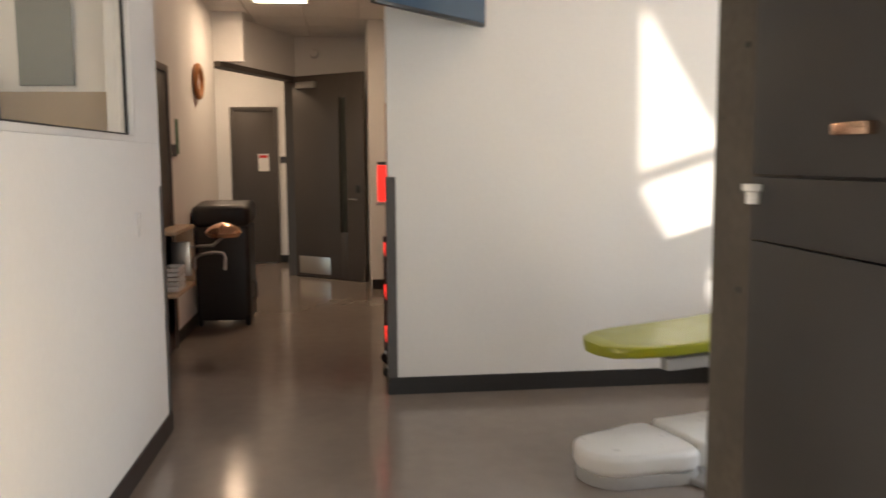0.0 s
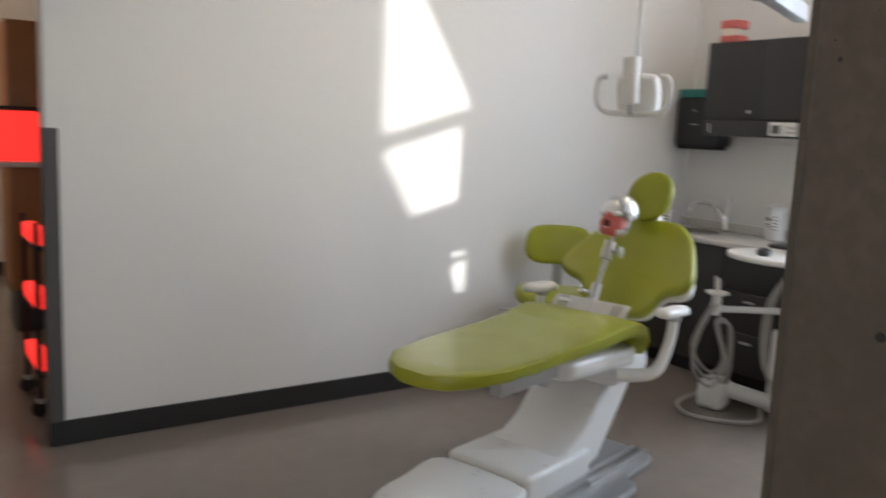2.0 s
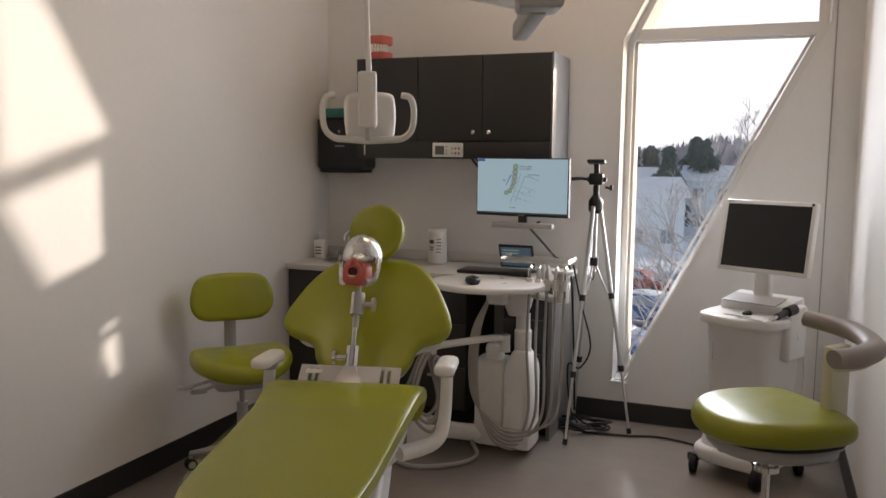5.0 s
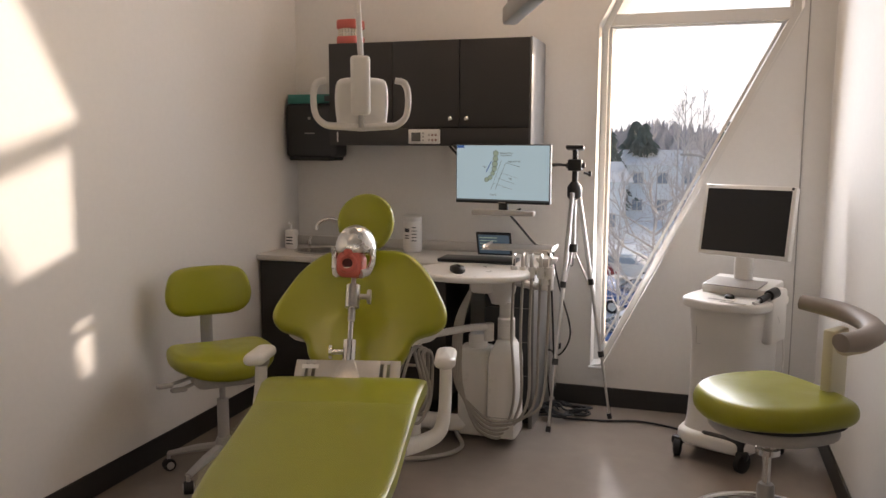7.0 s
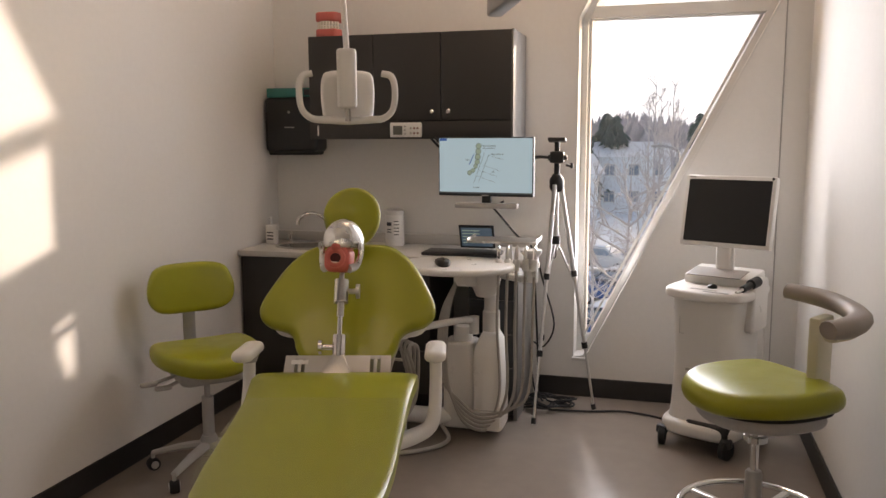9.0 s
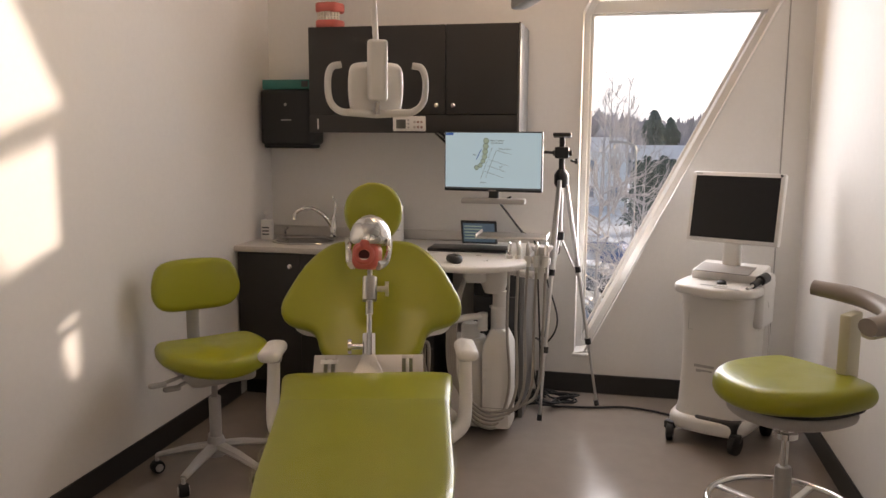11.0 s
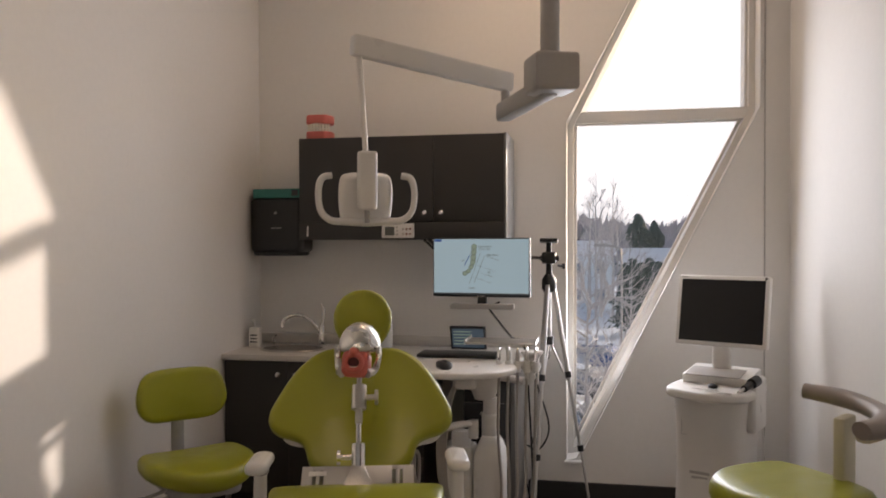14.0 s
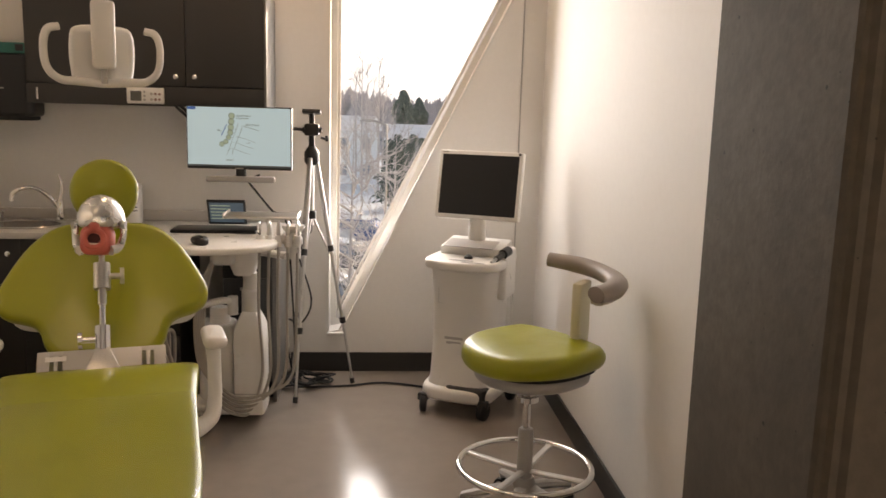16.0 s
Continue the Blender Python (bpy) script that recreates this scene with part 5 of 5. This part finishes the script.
part("wheel", rod((-0.03, -0.005, 0.036), (-0.03, 0.005, 0.036), 0.006, 10), MATTE, ms)

# ---- tripod ----
tp = thing("camera_tripod", pose(4.39, 3.36, 0), "silver aluminium camera tripod with a black head", "tripod")
feet = [(-0.03, -0.235, 0), (-0.36, 0.06, 0), (0.13, 0.12, 0)]
for fx, fy, fz in feet:
    a, b = Vector((fx * 0.10, fy * 0.10, 1.29)), Vector((fx, fy, 0.015))
    lg = part("leg", join(rod(a, a.lerp(b, 0.40), 0.013, 12), rod(a.lerp(b, 0.38), a.lerp(b, 0.72), 0.010, 12), rod(a.lerp(b, 0.70), b, 0.0075, 10)), ALU, tp)
    for k in (0.39, 0.71):
        part("leg_lock", rod(a.lerp(b, k - 0.012), a.lerp(b, k + 0.014), 0.017, 10), BLACK, lg)
    part("rubber_foot", rod(b, b + Vector((0, 0, 0.03)) - Vector((fx, fy, 0)) * 0.03, 0.014, 10), BLACK, lg)
    m = a.lerp(b, 0.37)
    part("brace", rod((0, 0, 0.98), m + Vector((0, 0, -0.06)), 0.006, 8), ALU, lg)
part("centre_column", rod((0, 0, 0.92), (0, 0, 1.33), 0.012, 14), ALU, tp)
part("spider", lathe([(0.028, 1.25), (0.042, 1.27), (0.042, 1.32), (0.022, 1.35)], 16), BLACK, tp)
part("brace_collar", rod((0, 0, 0.955), (0, 0, 1.0), 0.024, 14), BLACK, tp)
part("pan_head", join(rod((0, 0, 1.34), (0, 0, 1.42), 0.017, 14), box(-0.03, 0.03, -0.04, 0.04, 1.41, 1.475, 0.01), rod((0, -0.055, 1.44), (0, 0.05, 1.44), 0.016, 12), rod((0, 0, 1.47), (-0.01, 0, 1.53), 0.016, 12), turned(box(-0.035, 0.035, -0.05, 0.05, 0, 0.02, 0.006), pose(-0.01, 0, 1.528, 0, 10, 0))), BLACK, tp, "black pan head with plate")
part("pan_handle", tube([(0, 0.03, 1.44), (-0.03, 0.09, 1.445), (-0.05, 0.15, 1.44)], [0.008, 0.009, 0.012], 10), BLACK, tp)
part("crank", join(rod((0, -0.05, 1.40), (0.02, -0.08, 1.39), 0.007), rod((0.02, -0.08, 1.38), (0.02, -0.08, 1.41), 0.009)), BLACK, tp)
part("hook", tube([(0, 0, 0.92), (0.0, 0, 0.885), (0.012, 0.012, 0.87), (0.02, 0.02, 0.885)], 0.003, 6, steps=3), BLACK, tp)
coil = []
for k in range(90):
    a = k * 0.42
    r = 0.10 + 0.035 * math.sin(k * 1.7) + 0.02 * math.sin(k * 0.31)
    coil.append((4.36 + r * math.cos(a) * 0.85, 3.42 + r * math.sin(a) * 1.25, 0.012 + 0.03 * (0.5 + 0.5 * math.sin(k * 0.9)) + 0.0003 * k))
solid("cable_coil", tube(coil, 0.006, 6, steps=3), MATTE, "heap of black cable coiled on the floor", "cable", kind="stuff")
solid("floor_cable", tube([(4.30, 3.38, 0.01), (4.33, 3.15, 0.009), (4.38, 2.95, 0.009), (4.30, 2.72, 0.009), (4.16, 2.60, 0.012)], 0.006, 6, steps=6), MATTE, "black cable lying on the floor", "cable")
solid("hanging_cable", tube([(4.40, 3.48, 0.95), (4.42, 3.44, 0.75), (4.36, 3.36, 0.50), (4.37, 3.42, 0.36), (4.42, 3.50, 0.36), (4.42, 3.48, 0.10), (4.38, 3.42, 0.03)], 0.005, 6, steps=6), MATTE, "thin black cable hanging by the tripod", "cable")

# ---- scanner cart ----
CW = pose(4.06, 2.507, 0, 0, 0, 155)
cc = thing("scanner_cart", CW, "white wheeled dental scanner cart with a tilted monitor", "medical cart")
bo_ = smooth_outline([(0.16, -0.12), (0.175, 0.0), (0.16, 0.12), (0.08, 0.16), (-0.14, 0.16), (-0.17, 0.12), (-0.17, -0.12), (-0.14, -0.16), (0.08, -0.16)], 4)
bm = bmesh.new()
lev = [(0.12, 1.14), (0.20, 1.06), (0.40, 1.0), (0.62, 1.02), (0.74, 1.08), (0.76, 1.09)]
rr = [[bm.verts.new((x * s, y * s, z)) for x, y in bo_] for z, s in lev]
for A, C in zip(rr, rr[1:]):
    for k in range(len(bo_)):
        bm.faces.new((A[k], A[(k + 1) % len(bo_)], C[(k + 1) % len(bo_)], C[k]))
bm.faces.new(rr[0][::-1])
bm.faces.new(rr[-1])
part("body", bm, WHITE, cc, "tapered white body")
part("foot_skirt", slab([(x * 1.32, y * 1.25) for x, y in bo_], 0.075, 0.15, 0.025), WHITE, cc)
part("front_bumper", turned(slab(rounded(0.10, 0.22, 0.03), 0.08, 0.16, 0.012), pose(0.165, 0.06, 0)), BLACK, cc, "dark front bumper")
part("console", slab(smooth_outline([(0.20, -0.16), (0.245, 0.0), (0.20, 0.16), (0.10, 0.205), (-0.17, 0.20), (-0.20, 0.15), (-0.20, -0.15), (-0.17, -0.20), (0.10, -0.205)], 4), 0.765, 0.815, 0.016), WHITE, cc, "rounded white console")
part("console_back", turned(box(-0.21, 0.0, -0.17, 0.17, 0, 0.06, 0.012), pose(0, 0, 0.80, 0, 8, 0)), WHITE, cc)
part("keyboard", turned(box(-0.12, 0.01, -0.14, 0.13, 0, 0.006, 0.002), pose(0.03, 0, 0.862, 0, 10, 0)), GREYP, cc, "flat grey keyboard")
part("trackball", lathe([(0.024, 0), (0.022, 0.012), (0.012, 0.02)], 18, pose(0.10, 0.02, 0.817)), BLACK, cc)
part("palm_rest", join(box(0.16, 0.175, -0.06, 0.07, 0.8165, 0.818, 0), turned(box(0.195, 0.215, 0.02, 0.14, 0.8155, 0.8175, 0), Matrix.Identity(4))), GREYP, cc)
part("neck", turned(slab(rounded(0.05, 0.09, 0.02), 0.85, 1.02, 0.01), pose(-0.10, 0.0, 0)), WHITE, cc)
SM = pose(-0.115, 0.0, 1.175, 0, -11, 0)
mm = part("monitor", turned(box(-0.025, 0.025, -0.232, 0.232, -0.182, 0.182, 0.010), SM), WHITE, cc, "white monitor housing")
part("screen", turned(box(0.0245, 0.0265, -0.212, 0.212, -0.160, 0.160, 0), SM), SCREENOFF, mm, "switched-off dark screen")
part("power_light", turned(lathe([(0.007, 0), (0.007, 0.002)], 12), SM @ pose(0.0255, 0.214, 0.17, 0, 90, 0)), BLACK, mm)
part("maker_mark", turned(box(0.0252, 0.0262, -0.215, -0.18, 0.168, 0.174, 0), SM), GREYP, mm)
hp = part("camera_holder", turned(slab(rounded(0.20, 0.05, 0.02), 0.60, 0.86, 0.018), pose(-0.05, 0.185, 0)), WHITE, cc)
part("scan_camera", join(rod((0.04, 0.19, 0.845), (0.12, 0.175, 0.83), 0.016, 12), rod((-0.01, 0.20, 0.855), (0.05, 0.19, 0.845), 0.026, 14)), BLACK, hp, "black handheld scanner")
part("camera_tip", rod((0.11, 0.177, 0.832), (0.17, 0.165, 0.82), 0.009, 10), STEEL, hp)
part("front_panel", join(*[box(0.172, 0.1735, a, b, c, d, 0) for a, b, c, d in ((-0.11, 0.05, 0.695, 0.697), (-0.11, 0.05, 0.585, 0.587), (-0.11, -0.108, 0.585, 0.697), (0.048, 0.05, 0.585, 0.697))]), GREYP, cc)
for i, (w, z) in enumerate(((0.10, 0.40), (0.08, 0.375))):
    part("name_bar", box(0.172, 0.176, -0.02 - w / 2, -0.02 + w / 2, z, z + 0.014, 0), GREYP, cc)
part("cable_clip", rod((0.165, 0.10, 0.70), (0.165, 0.10, 0.75), 0.006), BLACK, cc)
part("side_cable", tube([(-0.19, 0.15, 0.72), (-0.24, 0.17, 0.5), (-0.20, 0.16, 0.2)], 0.006, 6, steps=4), WHITE, cc)
for x, y, a in ((0.20, -0.17, 20), (0.20, 0.16, -15), (-0.16, 0.20, 40), (-0.16, -0.20, 70)):
    w = part("caster", turned(lathe([(0.03, -0.02), (0.048, -0.014), (0.048, 0.014), (0.03, 0.02)], 18), pose(x, y, 0.048, 90, 0, a)), MATTE, cc, "black caster")
    part("fork", box(x - 0.02, x + 0.02, y - 0.028, y + 0.028, 0.06, 0.105, 0.01), BLACK, w)

# ---- outside ----
# cold outdoor light and sky glare are put into snow, siding and bark colours
SNOW = material("snow", (0.80, 0.86, 0.93), 0.7, blotch=0.35, blotch_scale=0.25, other=(0.44, 0.47, 0.52))
BARK = material("bark", (0.56, 0.54, 0.55), 0.9, grain=0.3, grain_scale=12)
NEEDLE = material("conifer", (0.09, 0.13, 0.12), 0.9, blotch=0.5, blotch_scale=1.5)
HOUSEW = material("house_siding", (0.84, 0.90, 0.95), 0.7, grain=0.1, grain_scale=4)
ROOF = material("snowy_roof", (0.76, 0.79, 0.83), 0.8, blotch=0.15, blotch_scale=0.7)
PANE = material("far_window", (0.26, 0.32, 0.40), 0.15)
GZ = -6.0
gm = bmesh.new()
bmesh.ops.create_grid(gm, x_segments=40, y_segments=40, size=600, matrix=Matrix.Translation((610, 0, GZ)))
solid("ground", gm, SNOW, "snow-covered ground and car park outside", "ground", kind="structure", smooth=False)
bd = bmesh.new()
vs = [[bd.verts.new((420 * math.cos(radians(a)), 420 * math.sin(radians(a)), z)) for a in range(-16, 41, 4)] for z in (-6, 60, 260)]
for A, C in zip(vs, vs[1:]):
    for k in range(len(A) - 1):
        bd.faces.new((A[k], A[k + 1], C[k + 1], C[k]))
SKYB = bpy.data.materials.new("pale_sky")
SKYB.use_nodes = True
SKYB.node_tree.nodes["Principled BSDF"].inputs["Base Color"].default_value = (0, 0, 0, 1)
SKYB.node_tree.nodes["Principled BSDF"].inputs["Emission Color"].default_value = (0.90, 0.95, 1.0, 1)
SKYB.node_tree.nodes["Principled BSDF"].inputs["Emission Strength"].default_value = 1.7
solid("backdrop", bd, SKYB, "pale bright winter sky", "sky", kind="structure", smooth=False)


def polar(az, dist, z=GZ):
    return Vector((-0.2 + dist * math.cos(radians(az)), 2.9 + dist * math.sin(radians(az)), z))


def house(az, dist, yaw, w, dpt, h, label):
    t = thing("house", Matrix.Translation(polar(az, dist)) @ pose(0, 0, 0, 0, 0, yaw), label, "house", "houses outside")
    part("wall", box(0, dpt, -w / 2, w / 2, 0, h, 0), HOUSEW, t, smooth=False)
    bm = bmesh.new()
    A = [bm.verts.new((x, y, z)) for x, y, z in ((-0.5, -w / 2 - 0.5, h), (-0.5, w / 2 + 0.5, h), (dpt + 0.5, w / 2 + 0.5, h), (dpt + 0.5, -w / 2 - 0.5, h), (dpt / 2, -w / 2 - 0.4, h + 1.5), (dpt / 2, w / 2 + 0.4, h + 1.5))]
    for q in ((0, 1, 5, 4), (3, 2, 5, 4), (0, 3, 4), (1, 2, 5), (0, 1, 2, 3)):
        bm.faces.new([A[i] for i in q])
    part("roof", bm, ROOF, t, "snow-covered roof", smooth=False)
    for fl in range(int(h // 2.6)):
        for k in range(int(w // 2.4)):
            y = -w / 2 + 1.3 + k * 2.4
            wd = part("window", box(-0.06, 0.0, y - 0.55, y + 0.55, 0.9 + fl * 2.7, 2.1 + fl * 2.7, 0), FRAMEP, t, smooth=False)
            part("pane", join(box(-0.09, -0.06, y - 0.48, y - 0.04, 0.98 + fl * 2.7, 2.02 + fl * 2.7, 0), box(-0.09, -0.06, y + 0.04, y + 0.48, 0.98 + fl * 2.7, 2.02 + fl * 2.7, 0)), PANE, wd, smooth=False)
    return t


house(2.25, 85, 6, 7.2, 9, 5.5, "white two-storey house with snow on its roof")
house(9.8, 66, 14, 12, 10, 4.6, "pale blue low building with a snowy roof")
house(6.5, 90, 4, 13, 9, 5.2, "white apartment house far off in the snow")
house(-4.5, 80, -3, 10, 8, 4.8, "white house behind bare trees")


def branch(bm_list, p, d, length, r, depth, rng):
    q = p + d * length
    mid = p.lerp(q, 0.5) + Vector((rng.uniform(-1, 1), rng.uniform(-1, 1), rng.uniform(-0.3, 0.6))) * length * 0.06
    bm_list.append(tube([p, mid, q], [r, r * 0.8, r * 0.6], 5))
    if depth == 0:
        return
    for k in range(rng.choice((2, 3, 3))):
        a = rng.uniform(0.3, 0.75)
        ax = Vector((rng.uniform(-1, 1), rng.uniform(-1, 1), rng.uniform(-0.2, 0.4))).normalized()
        nd = (d * math.cos(a) + d.cross(ax).normalized() * math.sin(a) + Vector((0, 0, 0.12))).normalized()
        branch(bm_list, p.lerp(q, rng.uniform(0.55, 1.0)), nd, length * rng.uniform(0.6, 0.82), r * 0.58, depth - 1, rng)


def bare_tree(az, dist, height, seed, label, upright=False, depth=5, thick=0.012):
    rng = random.Random(seed)
    t = thing("bare_tree", Matrix.Translation(polar(az, dist)), label, "tree", "bare trees outside")
    part("trunk", tube([(0, 0, 0), (0.05, 0, height * 0.3), (0, 0.05, height * 0.62), (0.04, 0, height * 0.98)], [height * thick, height * thick * 0.8, height * thick * 0.5, height * thick * 0.12], 7, steps=3), BARK, t)
    br = []
    for k in range(13 if upright else (34 if dist < 22 else 16)):
        z = height * rng.uniform(0.25, 0.9)
        a = rng.uniform(0, 6.28)
        up = 1.6 if upright else 0.55
        d = Vector((math.cos(a), math.sin(a), up)).normalized()
        branch(br, Vector((0, 0, z)), d, height * (0.13 if upright else 0.20) * (1.25 - z / height), height * thick * 0.35, depth - 2, rng)
    part("crown", join(*br), BARK, t, "bare twiggy crown")


bare_tree(1.9, 13.5, 7.4, 3, "bare birch tree in front of the window", depth=6, thick=0.008)
bare_tree(-1.2, 20, 7.2, 9, "bare shrubby tree by the car park", depth=5, thick=0.008)
bare_tree(4.6, 24, 7.0, 12, "bare young tree by the car park", depth=5, thick=0.008)
for az, dist, h, s in ((0.95, 75, 13.6, 21), (0.6, 77, 12.2, 22), (-0.2, 76, 13.2, 23), (-0.5, 79, 11.6, 24), (1.35, 80, 11.8, 26), (3.0, 95, 11.0, 25)):
    bare_tree(az, dist, h, s, "tall bare poplar behind the houses", upright=True, depth=5, thick=0.010)


def conifer(az, dist, h, w, seed):
    rng = random.Random(seed)
    t = thing("conifer_tree", Matrix.Translation(polar(az, dist)), "dark green conifer beyond the car park", "tree", "conifers outside")
    part("trunk", tube([(0, 0, 0), (0, 0, h * 0.95)], [h * 0.018, 0.03], 7), BARK, t)
    bm = bmesh.new()
    for k in range(1100):
        z = h * (0.1 + 0.88 * rng.random() ** 0.8)
        r = w * (1.05 - z / h) ** 0.8 * rng.uniform(0.3, 1.08) * (0.8 + 0.25 * math.sin(z * 5.5 / w + seed))
        a = rng.uniform(0, 6.283)
        c = Vector((r * math.cos(a), r * math.sin(a), z))
        s = w * 0.13 * rng.uniform(0.5, 1.3)
        out = Vector((math.cos(a), math.sin(a), -0.35)).normalized()
        side = Vector((-math.sin(a), math.cos(a), 0))
        v = [bm.verts.new(c + out * s), bm.verts.new(c + side * s * 0.5), bm.verts.new(c - out * s * 0.6 + Vector((0, 0, s * 0.3))), bm.verts.new(c - side * s * 0.5), bm.verts.new(c + Vector((0, 0, s * 0.7)))]
        for q in ((0, 1, 4), (1, 2, 4), (2, 3, 4), (3, 0, 4)):
            bm.faces.new([v[i] for i in q])
    part("crown", bm, NEEDLE, t, "dense dark needles", smooth=False)


for az, dist, h, w, s in ((-1.9, 105, 10.2, 3.4, 1), (3.6, 88, 9.6, 3.2, 2), (4.2, 90, 9.9, 3.4, 3), (5.9, 84, 8.8, 3.0, 4), (8.4, 95, 9.4, 3.2, 5), (11.2, 90, 8.6, 3.2, 6), (-3.0, 110, 9.4, 3.0, 7), (9.6, 100, 9.4, 3.6, 8), (12.8, 96, 9.6, 3.4, 9), (7.1, 96, 9.0, 3.4, 13)):
    conifer(az, dist, h, w, s)
for i, az in enumerate((-1.0, -1.5, -2.0, -2.6, -3.2)):
    conifer(az, 62 + i, 5.5 + 0.3 * (i % 2), 1.6, 30 + i)
# wooded ridge
rng = random.Random(5)
bm = bmesh.new()
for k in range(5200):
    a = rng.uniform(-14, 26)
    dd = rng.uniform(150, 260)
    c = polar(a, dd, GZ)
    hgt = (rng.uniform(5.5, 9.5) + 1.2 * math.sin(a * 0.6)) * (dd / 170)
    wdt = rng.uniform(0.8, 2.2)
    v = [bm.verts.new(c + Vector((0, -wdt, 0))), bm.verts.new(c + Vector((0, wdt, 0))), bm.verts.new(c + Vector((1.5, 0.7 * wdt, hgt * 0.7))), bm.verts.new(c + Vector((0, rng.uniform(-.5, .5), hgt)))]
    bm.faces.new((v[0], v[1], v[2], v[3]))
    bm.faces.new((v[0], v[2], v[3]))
# distance haze is painted in as a pale, bluish wood colour
solid("far_woods", bm, material("far_woods", (0.46, 0.46, 0.52), 0.95, blotch=0.6, blotch_scale=0.05, other=(0.26, 0.30, 0.33)), "bare woods on the horizon, haze put into their colour", "woods", kind="stuff", smooth=False)

# parked cars
CARC = [(0.55, 0.57, 0.60), (0.06, 0.13, 0.33), (0.30, 0.03, 0.03), (0.10, 0.11, 0.12), (0.70, 0.72, 0.74)]
CARM = [material("car_paint_%s" % n, c, 0.25, 0.2, coat=0.5) for n, c in zip(("silver", "blue", "red", "black", "white"), CARC)]
CARN = ("silver", "blue", "red", "black", "white")


def car(i, m):
    t = thing("parked_car", m, "%s car parked outside with snow on its roof" % CARN[i], "car", "parked cars")
    prof = [(-2.15, 0.35), (-2.2, 0.75), (-1.9, 0.92), (-1.2, 0.98), (-0.6, 1.42), (0.75, 1.45), (1.5, 1.0), (2.1, 0.9), (2.2, 0.6), (2.15, 0.35)]
    part("body", turned(slab(smooth_outline(prof, 3), -0.85, 0.85, 0.10, 3), Matrix(((1, 0, 0, 0), (0, 0, -1, 0), (0, 1, 0, 0), (0, 0, 0, 1)))), CARM[i], t)
    part("windows", turned(slab([(-1.05, 1.0), (-0.55, 1.36), (0.7, 1.39), (1.3, 1.02)], -0.862, 0.862, 0.01), Matrix(((1, 0, 0, 0), (0, 0, -1, 0), (0, 1, 0, 0), (0, 0, 0, 1)))), PANE, t)
    part("snow_cap", turned(slab(rounded(1.3, 1.4, 0.3), 1.44, 1.52, 0.03), pose(0.1, 0, 0)), SNOW, t)
    for x in (-1.35, 1.35):
        for y in (-0.82, 0.82):
            wl = part("wheel", turned(lathe([(0.2, -0.1), (0.32, -0.09), (0.32, 0.09), (0.2, 0.1)], 16), pose(x, y, 0.32, 90, 0, 0)), MATTE, t)
            part("rim", turned(lathe([(0.19, -0.105), (0.19, 0.105)], 12), pose(x, y, 0.32, 90, 0, 0)), ALU, wl)


rng = random.Random(8)
n = 0
for row, (dist, a0, a1, step) in enumerate(((30, 3.2, 15, 5.2), (38, 2.4, 14, 4.2), (47, -2.5, 14, 3.4))):
    az = a0
    while az < a1:
        n += 1
        car((n * 3 + row) % 5, Matrix.Translation(polar(az, dist + rng.uniform(-0.4, 0.4))) @ pose(0, 0, 0, 0, 0, 74 + rng.uniform(-4, 4)))
        az += step
sl = thing("street_lamp", Matrix.Translation(polar(-0.7, 50)), "grey curved street lamp post", "lamp")
part("post", tube([(0, 0, 0), (0, 0, 6.0), (0, 0.25, 6.8), (0, 1.1, 7.0)], 0.07, 8, steps=4), GREYP, sl)
part("lantern", box(-0.15, 0.15, 0.9, 1.6, 6.9, 7.05, 0.03), GREYP, sl)
